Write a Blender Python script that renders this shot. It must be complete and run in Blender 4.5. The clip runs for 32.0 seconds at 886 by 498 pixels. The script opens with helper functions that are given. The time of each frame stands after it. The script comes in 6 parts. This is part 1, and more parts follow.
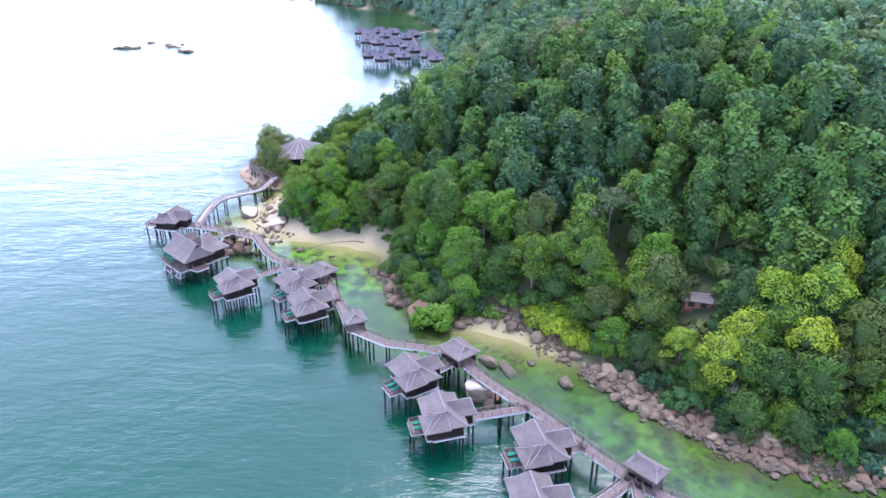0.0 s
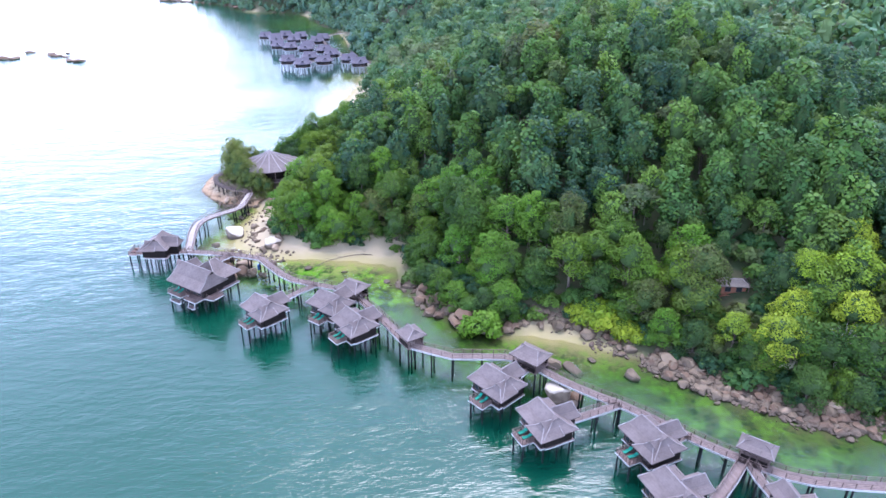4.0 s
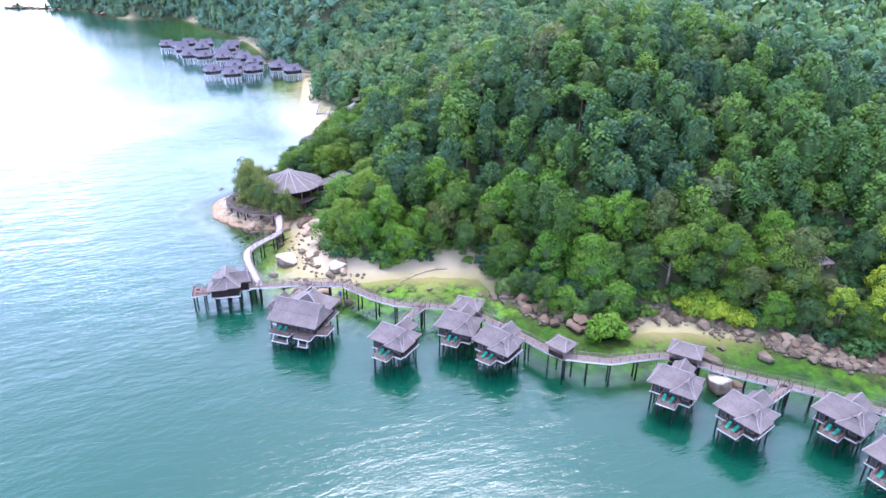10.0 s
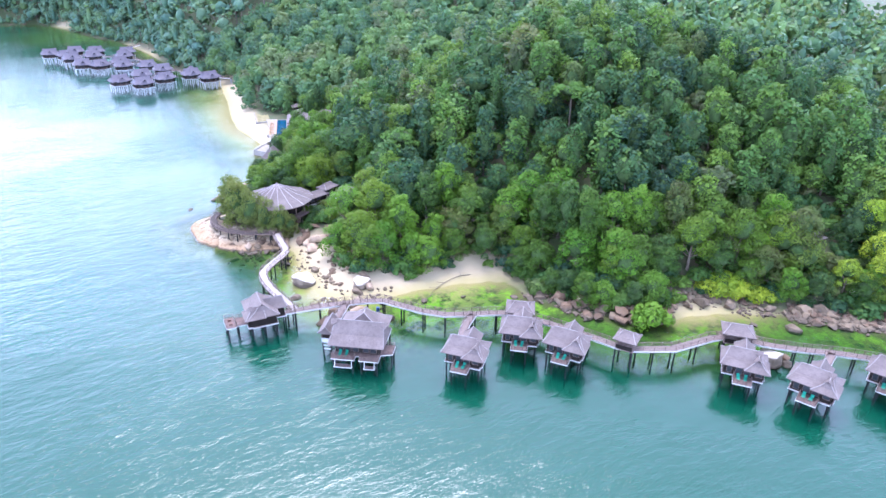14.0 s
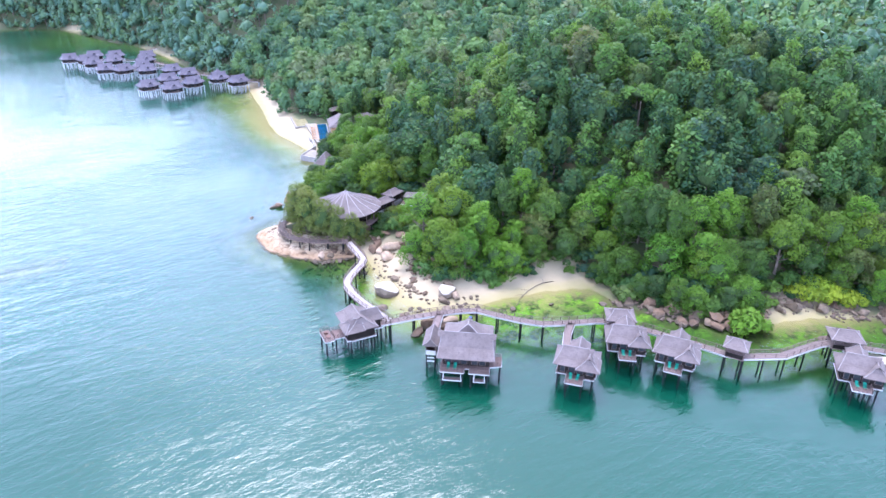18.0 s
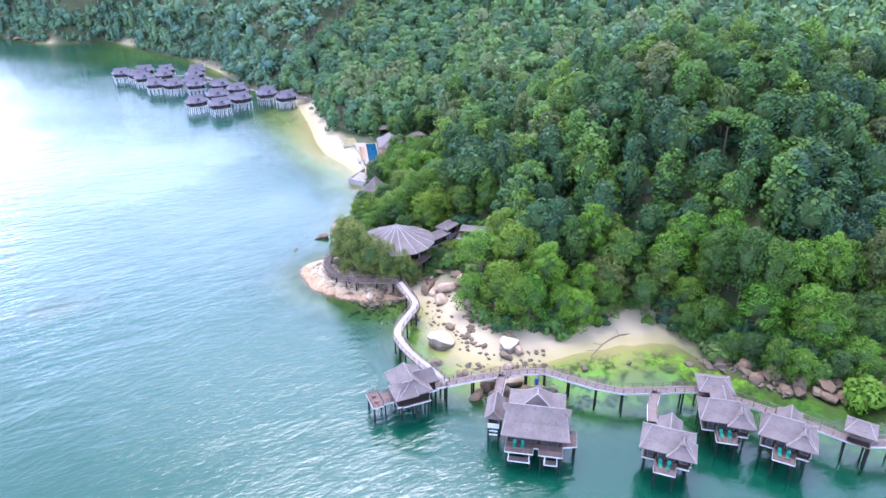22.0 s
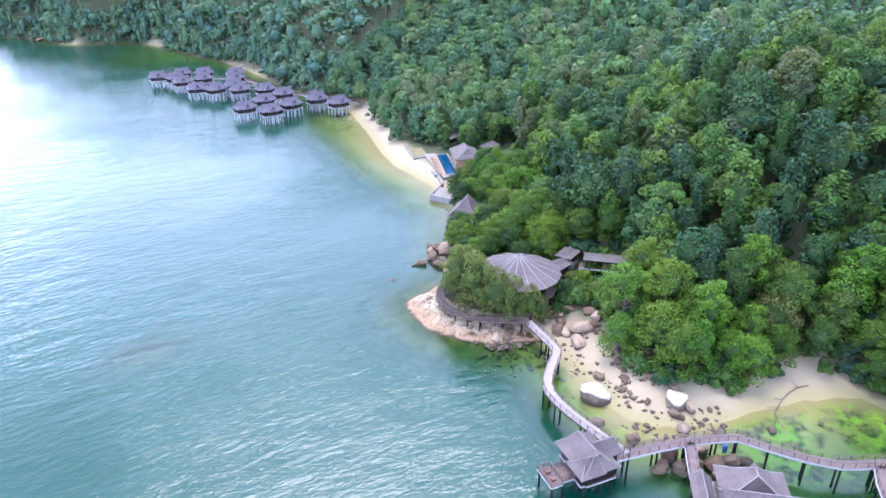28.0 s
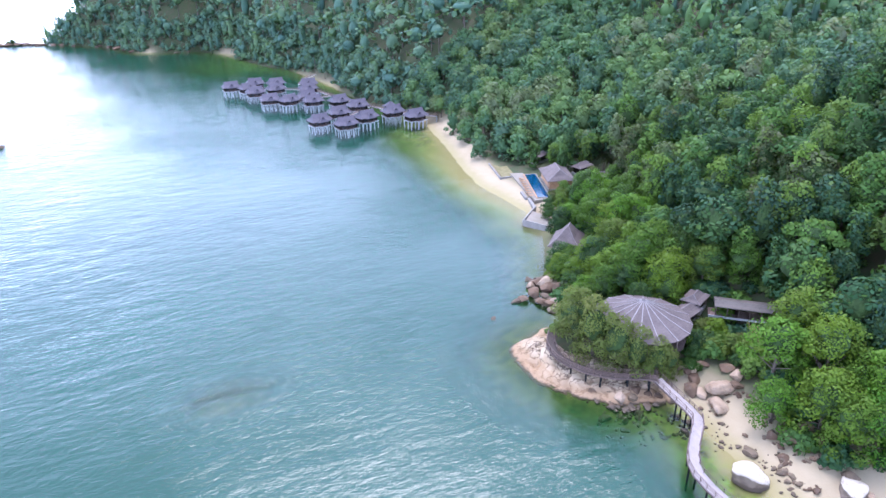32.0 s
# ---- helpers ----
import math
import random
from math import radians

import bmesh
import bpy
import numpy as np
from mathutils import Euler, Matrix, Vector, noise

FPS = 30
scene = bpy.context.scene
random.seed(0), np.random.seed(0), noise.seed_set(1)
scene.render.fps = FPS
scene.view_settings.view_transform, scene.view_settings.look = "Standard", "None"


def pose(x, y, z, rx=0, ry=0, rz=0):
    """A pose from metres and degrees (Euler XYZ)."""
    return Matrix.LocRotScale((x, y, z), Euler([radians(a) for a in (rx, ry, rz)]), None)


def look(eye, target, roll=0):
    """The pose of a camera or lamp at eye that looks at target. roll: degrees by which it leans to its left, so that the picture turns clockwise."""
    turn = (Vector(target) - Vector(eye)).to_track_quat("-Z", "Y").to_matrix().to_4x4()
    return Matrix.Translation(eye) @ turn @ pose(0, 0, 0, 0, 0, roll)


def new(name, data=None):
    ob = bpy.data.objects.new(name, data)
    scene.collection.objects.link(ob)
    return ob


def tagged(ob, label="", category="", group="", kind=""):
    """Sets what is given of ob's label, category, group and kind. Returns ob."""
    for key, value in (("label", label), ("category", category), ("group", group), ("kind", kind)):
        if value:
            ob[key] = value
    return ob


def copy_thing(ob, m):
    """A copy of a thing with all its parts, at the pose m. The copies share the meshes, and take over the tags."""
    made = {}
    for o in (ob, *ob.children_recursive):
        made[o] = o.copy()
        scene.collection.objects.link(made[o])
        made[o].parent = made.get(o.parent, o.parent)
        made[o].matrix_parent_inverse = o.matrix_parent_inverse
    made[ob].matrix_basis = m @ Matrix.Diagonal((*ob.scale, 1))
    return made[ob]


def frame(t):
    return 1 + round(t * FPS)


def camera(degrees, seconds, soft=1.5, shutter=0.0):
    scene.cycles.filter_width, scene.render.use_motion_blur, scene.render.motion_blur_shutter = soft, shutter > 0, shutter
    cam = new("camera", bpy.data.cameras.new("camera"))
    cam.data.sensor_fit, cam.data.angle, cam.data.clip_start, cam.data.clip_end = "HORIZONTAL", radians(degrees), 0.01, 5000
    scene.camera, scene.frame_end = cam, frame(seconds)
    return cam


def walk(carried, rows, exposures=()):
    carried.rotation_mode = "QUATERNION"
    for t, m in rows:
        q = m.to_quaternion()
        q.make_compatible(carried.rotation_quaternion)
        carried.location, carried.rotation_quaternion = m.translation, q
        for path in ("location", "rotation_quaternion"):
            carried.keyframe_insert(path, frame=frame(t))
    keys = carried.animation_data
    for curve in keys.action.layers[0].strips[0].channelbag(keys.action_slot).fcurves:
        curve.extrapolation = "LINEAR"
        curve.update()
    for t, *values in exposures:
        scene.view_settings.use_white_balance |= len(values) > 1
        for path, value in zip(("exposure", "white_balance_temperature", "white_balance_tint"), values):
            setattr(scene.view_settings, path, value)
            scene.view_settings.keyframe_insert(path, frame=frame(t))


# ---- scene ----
cam = camera(67.8, 32.0)
METRES, EYE, TILT, LEAN, TURN = 240.0, 80.6, -25.75, 0.25, 0.0
ROWS = [
    (0.0, 0.0, 0.0, 0.0, 0.0, 0.0, -0.0),
    (0.5, -0.0176, 0.0011, 0.0008, -1.28, 0.0, 0.55),
    (1.0, -0.0359, 0.0025, 0.0018, -2.39, -0.01, 1.02),
    (1.5, -0.0544, 0.0042, 0.003, -3.06, -0.03, 1.33),
    (2.0, -0.0728, 0.0061, 0.0045, -3.84, -0.05, 1.7),
    (2.5, -0.0913, 0.0085, 0.0063, -5.29, -0.11, 2.32),
    (3.0, -0.1099, 0.0113, 0.0084, -7.04, -0.19, 3.06),
    (3.5, -0.1291, 0.0147, 0.0108, -8.7, -0.28, 3.74),
    (5.5, -0.2051, 0.0341, 0.0225, -14.21, -0.77, 6.03),
    (6.0, -0.2238, 0.0397, 0.0254, -15.25, -0.88, 6.49),
    (6.5, -0.2426, 0.0458, 0.0287, -16.28, -1.0, 6.94),
    (7.0, -0.2614, 0.0521, 0.0322, -17.28, -1.13, 7.38),
    (7.5, -0.2799, 0.059, 0.0359, -18.26, -1.27, 7.82),
    (8.0, -0.2985, 0.0661, 0.0396, -19.2, -1.41, 8.23),
    (8.5, -0.3168, 0.0734, 0.0436, -20.03, -1.56, 8.61),
    (9.0, -0.3349, 0.0811, 0.0478, -20.79, -1.71, 8.96),
    (9.5, -0.3536, 0.089, 0.0516, -21.57, -1.82, 9.29),
    (10.0, -0.3717, 0.0972, 0.0557, -22.32, -1.96, 9.63),
    (10.5, -0.3898, 0.1058, 0.0602, -23.09, -2.11, 9.97),
    (11.0, -0.4074, 0.1145, 0.0649, -24.2, -2.32, 10.43),
    (11.5, -0.4249, 0.1236, 0.0697, -25.94, -2.67, 11.08),
    (12.0, -0.442, 0.1333, 0.0749, -27.85, -3.06, 11.78),
    (12.5, -0.4587, 0.1432, 0.0803, -29.61, -3.46, 12.41),
    (13.0, -0.4751, 0.1537, 0.0859, -31.14, -3.82, 12.96),
    (13.5, -0.4913, 0.1647, 0.0917, -32.42, -4.14, 13.42),
    (15.5, -0.5528, 0.2113, 0.116, -35.12, -4.89, 14.48),
    (16.0, -0.5647, 0.2198, 0.1205, -35.11, -4.94, 14.52),
    (16.5, -0.5731, 0.2261, 0.1236, -35.07, -4.97, 14.54),
    (17.0, -0.578, 0.2309, 0.1261, -34.9, -4.94, 14.54),
    (17.5, -0.5801, 0.2351, 0.1282, -34.64, -4.84, 14.52),
    (18.0, -0.5799, 0.24, 0.1305, -34.34, -4.7, 14.51),
    (18.5, -0.5776, 0.2452, 0.1336, -33.82, -4.51, 14.5),
    (19.0, -0.5744, 0.252, 0.1367, -33.39, -4.31, 14.49),
    (19.5, -0.5699, 0.2594, 0.1404, -33.03, -4.13, 14.49),
    (20.0, -0.5645, 0.2675, 0.1445, -32.67, -3.96, 14.47),
    (20.5, -0.5585, 0.2766, 0.1492, -31.6, -3.61, 14.25),
    (21.0, -0.5516, 0.2864, 0.154, -30.72, -3.3, 14.03),
    (21.5, -0.5461, 0.2971, 0.1596, -30.32, -3.15, 13.93),
    (22.0, -0.5432, 0.3088, 0.1657, -30.28, -3.14, 13.92),
    (22.5, -0.5435, 0.3206, 0.1719, -30.27, -3.14, 13.94),
    (23.0, -0.5466, 0.3325, 0.178, -30.27, -3.14, 13.95),
    (23.5, -0.5525, 0.3446, 0.1839, -30.27, -3.13, 13.95),
    (24.0, -0.5601, 0.3562, 0.1896, -30.26, -3.12, 13.96),
    (24.5, -0.5664, 0.3675, 0.1946, -30.25, -3.15, 13.97),
    (25.0, -0.5707, 0.3779, 0.1992, -30.2, -3.18, 13.98),
    (25.5, -0.5731, 0.3876, 0.2036, -30.08, -3.17, 13.97),
    (27.5, -0.5914, 0.4278, 0.2215, -29.99, -3.25, 13.96),
    (28.0, -0.6004, 0.4384, 0.2263, -29.99, -3.28, 13.98),
    (28.5, -0.6077, 0.4485, 0.2304, -29.97, -3.3, 13.99),
    (29.0, -0.6135, 0.4585, 0.2345, -29.95, -3.3, 14.0),
    (29.5, -0.617, 0.4683, 0.2389, -29.89, -3.25, 14.0),
    (30.0, -0.618, 0.4785, 0.2437, -29.69, -3.13, 13.96),
    (30.5, -0.6175, 0.4894, 0.2487, -28.63, -2.77, 13.67),
    (31.0, -0.6154, 0.5006, 0.254, -26.9, -2.27, 13.2),
    (31.5, -0.6114, 0.5126, 0.2587, -25.89, -1.87, 12.86),
    (32.0, -0.6077, 0.5239, 0.2646, -25.4, -1.63, 12.72),
]
walk(cam, [(t, pose(0, 0, EYE, TILT, LEAN, TURN) @ pose(METRES * x, METRES * y, METRES * z, 90 + pitch, roll, yaw)) for t, x, y, z, yaw, pitch, roll in ROWS],
     exposures=[(0.0, 2.03), (9.0, 2.2), (13.0, 2.4), (22.0, 2.25), (27.0, 2.1), (32.0, 1.9)])

# ---- daylight: hazy sun through thin cloud, high and ahead of the walk ----
SUN_AZ, SUN_EL = 26.0, 67.0
world = bpy.data.worlds.new("daylight")
scene.world = world
world.use_nodes = True
wn = world.node_tree
sky = wn.nodes.new("ShaderNodeTexSky")
sky.sky_type = "NISHITA"
sky.sun_disc = False
sky.sun_elevation = radians(SUN_EL)
sky.sun_rotation = radians(SUN_AZ)
sky.air_density, sky.dust_density, sky.ozone_density = 0.9, 2.6, 1.2
veil = wn.nodes.new("ShaderNodeMix")  # thin even cloud over the sky
veil.data_type = "RGBA"
veil.inputs[0].default_value = 0.5
ways = wn.nodes.new("ShaderNodeTexCoord")
rise = wn.nodes.new("ShaderNodeSeparateXYZ")
wn.links.new(ways.outputs["Generated"], rise.inputs[0])
cloud = wn.nodes.new("ShaderNodeValToRGB")  # the cloud is thicker and whiter towards the horizon
for e, (p, c) in zip([cloud.color_ramp.elements[0], cloud.color_ramp.elements[1], cloud.color_ramp.elements.new(0.3), cloud.color_ramp.elements.new(0.55)],
                     ((0.0, (32.0, 33.5, 36.5)), (0.85, (5.2, 6.5, 8.2)), (0.3, (15.5, 17.5, 20.0)), (0.55, (9.0, 10.6, 12.6)))):
    e.position, e.color = p, (*c, 1)
wn.links.new(rise.outputs["Z"], cloud.inputs["Fac"])
wn.links.new(cloud.outputs["Color"], veil.inputs[7])
wn.links.new(sky.outputs["Color"], veil.inputs[6])
wn.links.new(veil.outputs[2], wn.nodes["Background"].inputs["Color"])
wn.nodes["Background"].inputs["Strength"].default_value = 0.105

sun_data = bpy.data.lights.new("sun", "SUN")
sun_data.energy, sun_data.angle, sun_data.color = 1.25, radians(34), (1.0, 0.94, 0.84)
sun = new("sun", sun_data)
az, el = radians(SUN_AZ), radians(SUN_EL)
sun.matrix_world = look((0, 0, 300), (-300 * math.sin(az) * math.cos(el), -300 * math.cos(az) * math.cos(el), 300 - 300 * math.sin(el)))
scene.view_settings.use_white_balance = True
scene.view_settings.white_balance_temperature, scene.view_settings.white_balance_tint = 5380, 26

# ---- materials ----
def material(name):
    m = bpy.data.materials.new(name)
    m.use_nodes = True
    nt = m.node_tree
    nt.nodes.clear()
    return m, nt


def node(nt, kind, **values):
    n = nt.nodes.new(kind)
    for key, value in values.items():
        sock = n.inputs.get(key.replace("_", " "))
        if sock is not None:
            sock.default_value = value
    return n


def link(nt, a, b):
    nt.links.new(a, b)


def noise_tex(nt, scale, detail=4.0, rough=0.55, coord="Object"):
    tc = nt.nodes.new("ShaderNodeTexCoord")
    n = node(nt, "ShaderNodeTexNoise", Scale=scale, Detail=detail, Roughness=rough)
    link(nt, tc.outputs[coord], n.inputs["Vector"])
    return n


def world_noise(nt, scale, detail=4.0, rough=0.55):
    g = nt.nodes.new("ShaderNodeNewGeometry")
    n = node(nt, "ShaderNodeTexNoise", Scale=scale, Detail=detail, Roughness=rough)
    link(nt, g.outputs["Position"], n.inputs["Vector"])
    return n


def ramp(nt, fac, stops):
    r = nt.nodes.new("ShaderNodeValToRGB")
    while len(r.color_ramp.elements) < len(stops):
        r.color_ramp.elements.new(0.5)
    for e, (p, c) in zip(r.color_ramp.elements, stops):
        e.position, e.color = p, (*c, 1)
    link(nt, fac, r.inputs["Fac"])
    return r.outputs["Color"]


def mix(nt, fac, a, b, blend="MIX"):
    m = nt.nodes.new("ShaderNodeMix")
    m.data_type, m.blend_type = "RGBA", blend
    for sock, v in ((m.inputs[0], fac), (m.inputs[6], a), (m.inputs[7], b)):
        if hasattr(v, "is_linked"):
            link(nt, v, sock)
        elif isinstance(v, (int, float)):
            sock.default_value = v
        else:
            sock.default_value = (*v, 1)
    return m.outputs[2]


def maths(nt, op, a, b=0.0, clamp=False):
    m = nt.nodes.new("ShaderNodeMath")
    m.operation, m.use_clamp = op, clamp
    for sock, v in ((m.inputs[0], a), (m.inputs[1], b)):
        if hasattr(v, "is_linked"):
            link(nt, v, sock)
        else:
            sock.default_value = v
    return m.outputs[0]


def step(nt, v, lo, hi):
    m = nt.nodes.new("ShaderNodeMapRange")
    m.interpolation_type = "SMOOTHSTEP"
    link(nt, v, m.inputs["Value"])
    m.inputs["From Min"].default_value, m.inputs["From Max"].default_value = lo, hi
    return m.outputs["Result"]


def finish(nt, color, rough=0.7, bump=None, strength=0.3, distance=0.05, metal=0.0, spec=0.4):
    p = node(nt, "ShaderNodeBsdfPrincipled", Roughness=rough, Metallic=metal)
    p.inputs["Specular IOR Level"].default_value = spec
    if hasattr(color, "is_linked"):
        link(nt, color, p.inputs["Base Color"])
    else:
        p.inputs["Base Color"].default_value = (*color, 1)
    if bump is not None:
        b = node(nt, "ShaderNodeBump", Strength=strength, Distance=distance)
        link(nt, bump, b.inputs["Height"])
        link(nt, b.outputs["Normal"], p.inputs["Normal"])
    out = nt.nodes.new("ShaderNodeOutputMaterial")
    link(nt, p.outputs["BSDF"], out.inputs["Surface"])
    return p


def rand(nt, spread=1.0):
    o = nt.nodes.new("ShaderNodeObjectInfo")
    return o.outputs["Random"]


def simple(name, a, b, scale=2.0, rough=0.7, bump=0.3, dist=0.03, fine=18.0, metal=0.0, spec=0.4):
    """A weathered surface: two tones at a large scale, grain at a small one."""
    m, nt = material(name)
    big, small = noise_tex(nt, scale), noise_tex(nt, fine, 6)
    c = mix(nt, step(nt, big.outputs["Fac"], 0.35, 0.65), a, b)
    c = mix(nt, maths(nt, "MULTIPLY", small.outputs["Fac"], 0.5), c, [v * 0.55 for v in a])
    c = mix(nt, maths(nt, "MULTIPLY", rand(nt), 0.25), c, [min(1, v * 1.35) for v in b])
    finish(nt, c, rough, small.outputs["Fac"], bump, dist, metal, spec)
    return m


def shingle(name, a, b):
    """Weathered wooden shingles in courses down the slope, greyed, with stains."""
    m, nt = material(name)
    tc = nt.nodes.new("ShaderNodeTexCoord")
    sep = nt.nodes.new("ShaderNodeSeparateXYZ")
    link(nt, tc.outputs["Object"], sep.inputs[0])
    course = maths(nt, "FRACT", maths(nt, "MULTIPLY", sep.outputs["Z"], 4.2))
    cells = node(nt, "ShaderNodeTexVoronoi", Scale=3.4)
    link(nt, tc.outputs["Object"], cells.inputs["Vector"])
    big, mid = noise_tex(nt, 0.35, 5), noise_tex(nt, 1.7, 5, 0.65)
    c = mix(nt, step(nt, big.outputs["Fac"], 0.3, 0.7), a, b)
    c = mix(nt, maths(nt, "MULTIPLY", cells.outputs["Color"], 0.3), c, [v * 1.35 for v in b])
    c = mix(nt, maths(nt, "MULTIPLY", step(nt, mid.outputs["Fac"], 0.5, 0.78), 0.55), c, [v * 0.5 for v in a])
    c = mix(nt, maths(nt, "MULTIPLY", step(nt, course, 0.78, 1.0), 0.35), c, [v * 0.45 for v in a])
    c = mix(nt, maths(nt, "MULTIPLY", rand(nt), 0.22), c, [v * 0.72 for v in a])
    finish(nt, c, 0.75, course, 0.5, 0.06)
    return m


def planks(name, a, b, axis="X", width=0.16):
    m, nt = material(name)
    tc = nt.nodes.new("ShaderNodeTexCoord")
    sep = nt.nodes.new("ShaderNodeSeparateXYZ")
    link(nt, tc.outputs["Object"], sep.inputs[0])
    run = maths(nt, "MULTIPLY", sep.outputs[axis], 1 / width)
    white = nt.nodes.new("ShaderNodeTexWhiteNoise")
    white.noise_dimensions = "1D"
    link(nt, maths(nt, "FLOOR", run), white.inputs["W"])
    gap = step(nt, maths(nt, "ABSOLUTE", maths(nt, "SUBTRACT", maths(nt, "FRACT", run), 0.5)), 0.4, 0.5)
    big, small = noise_tex(nt, 0.5, 5), noise_tex(nt, 12, 5)
    c = mix(nt, white.outputs["Value"], a, b)
    c = mix(nt, maths(nt, "MULTIPLY", step(nt, big.outputs["Fac"], 0.4, 0.7), 0.4), c, [v * 0.6 for v in a])
    c = mix(nt, maths(nt, "MULTIPLY", small.outputs["Fac"], 0.35), c, [v * 1.3 for v in b])
    c = mix(nt, maths(nt, "MULTIPLY", gap, 0.7), c, [v * 0.25 for v in a])
    finish(nt, c, 0.8, gap, 0.3, -0.02)
    return m


def foliage(name, stops, by_tree, through_leaf=0.3, gloss=0.15):
    """Leaves: one tint a tree, shifted leaf by leaf and by patches of light and old growth."""
    m, nt = material(name)
    if by_tree:
        tint = rand(nt)
    else:
        at = nt.nodes.new("ShaderNodeAttribute")
        at.attribute_name = "tint"
        tint = at.outputs["Fac"]
    geo = nt.nodes.new("ShaderNodeNewGeometry")
    c = ramp(nt, tint, stops)
    isl = geo.outputs["Random Per Island"]
    c = mix(nt, maths(nt, "MULTIPLY", isl, 0.35), c, (0.030, 0.072, 0.018))
    c = mix(nt, maths(nt, "MULTIPLY", step(nt, isl, 0.72, 1.0), 0.32), c, (0.15, 0.23, 0.025))
    puff = nt.nodes.new("ShaderNodeAttribute")
    puff.attribute_name = "puff"
    turn = nt.nodes.new("ShaderNodeVectorTransform")
    turn.vector_type, turn.convert_from, turn.convert_to = "NORMAL", "OBJECT", "WORLD"
    link(nt, puff.outputs["Vector"], turn.inputs[0])
    lean = nt.nodes.new("ShaderNodeVectorMath")
    lean.operation = "MULTIPLY_ADD"
    link(nt, turn.outputs[0], lean.inputs[0])
    lean.inputs[1].default_value = (1.5, 1.5, 1.5)
    link(nt, geo.outputs["Normal"], lean.inputs[2])
    unit = nt.nodes.new("ShaderNodeVectorMath")
    unit.operation = "NORMALIZE"
    link(nt, lean.outputs[0], unit.inputs[0])
    big = world_noise(nt, 0.09, 3)
    c = mix(nt, maths(nt, "MULTIPLY", step(nt, big.outputs["Fac"], 0.45, 0.7), 0.35), c, (0.11, 0.19, 0.03))
    p = node(nt, "ShaderNodeBsdfPrincipled", Roughness=0.6)
    p.inputs["Specular IOR Level"].default_value = gloss
    link(nt, c, p.inputs["Base Color"])
    link(nt, unit.outputs[0], p.inputs["Normal"])
    t = nt.nodes.new("ShaderNodeBsdfTranslucent")
    link(nt, mix(nt, 1.0, c, (1.0, 1.0, 0.5), "MULTIPLY"), t.inputs["Color"])
    s = nt.nodes.new("ShaderNodeMixShader")
    s.inputs[0].default_value = through_leaf
    link(nt, p.outputs[0], s.inputs[1])
    link(nt, t.outputs[0], s.inputs[2])
    out = nt.nodes.new("ShaderNodeOutputMaterial")
    link(nt, s.outputs[0], out.inputs["Surface"])
    return m


GREENS = [(0.0, (0.020, 0.051, 0.024)), (0.25, (0.030, 0.076, 0.012)), (0.5, (0.056, 0.120, 0.009)),
          (0.75, (0.112, 0.182, 0.010)), (0.9, (0.060, 0.070, 0.025)), (1.0, (0.112, 0.112, 0.028))]
# far leaves paled and blued: aerial haze put into their colour
HAZEGREENS = [(0.0, (0.066, 0.145, 0.115)), (0.5, (0.088, 0.18, 0.13)), (1.0, (0.115, 0.20, 0.12))]
# GREENS with more blue, part of it for haze over the hillside
HILLGREENS = [(0.0, (0.024, 0.062, 0.042)), (0.25, (0.032, 0.088, 0.034)), (0.5, (0.062, 0.140, 0.028)),
              (0.75, (0.116, 0.205, 0.026)), (0.9, (0.066, 0.084, 0.044)), (1.0, (0.110, 0.120, 0.046))]
M_FOREST = foliage("forest leaves", HILLGREENS, False)
M_FARHAZE = foliage("far hill leaves tinted with haze", HAZEGREENS, False, 0.3, 0.25)
# halfway step of the far haze tint, painted into the middle-distance leaves
M_MIDHAZE = foliage("back hill leaves half tinted with haze", [(0.0, (0.056, 0.120, 0.082)), (0.4, (0.076, 0.166, 0.078)), (0.75, (0.128, 0.225, 0.072)), (1.0, (0.145, 0.175, 0.096))], False, 0.3, 0.2)
M_LEAF = foliage("tree leaves", GREENS, True)
M_LIME = foliage("lime leaves", [(0.0, (0.16, 0.27, 0.012)), (1.0, (0.26, 0.33, 0.016))], True)
M_FRESH = foliage("fresh green leaves", [(0.0, (0.060, 0.165, 0.010)), (1.0, (0.105, 0.215, 0.013))], True)
M_OLIVE = foliage("olive leaves", [(0.0, (0.105, 0.125, 0.03)), (1.0, (0.15, 0.165, 0.04))], True)
M_PALM = foliage("palm fronds", [(0.0, (0.09, 0.15, 0.03)), (1.0, (0.16, 0.2, 0.05))], True)
# solid core of a crown, with the shade between leaves put into its colour
M_SHADEHEART = simple("crown heart darkened for shade", (0.022, 0.048, 0.010), (0.035, 0.075, 0.014), 0.5, 0.9, 0.8, 0.3, 3.0)
M_BARK = simple("bark", (0.075, 0.06, 0.045), (0.13, 0.11, 0.09), 0.8, 0.9, 0.5)
M_DEAD = simple("bleached wood", (0.42, 0.38, 0.33), (0.55, 0.5, 0.45), 1.0, 0.9)
M_ROOF = shingle("roof shingles", (0.084, 0.066, 0.062), (0.138, 0.110, 0.105))
M_FARROOF = shingle("dark roof shingles", (0.062, 0.056, 0.074), (0.094, 0.084, 0.108))
M_CAP = simple("ridge caps", (0.155, 0.135, 0.135), (0.205, 0.182, 0.182), 0.8, 0.7)
M_PALECAP = simple("pale hip battens", (0.20, 0.18, 0.18), (0.27, 0.245, 0.245), 0.8, 0.7)
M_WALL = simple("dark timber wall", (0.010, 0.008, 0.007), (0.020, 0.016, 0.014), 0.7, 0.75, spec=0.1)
M_PALEWALL = simple("plastered wall", (0.45, 0.36, 0.29), (0.55, 0.46, 0.38), 0.6, 0.85)
M_WHITE = simple("white painted beam", (0.39, 0.385, 0.385), (0.45, 0.445, 0.445), 0.9, 0.55, 0.1)
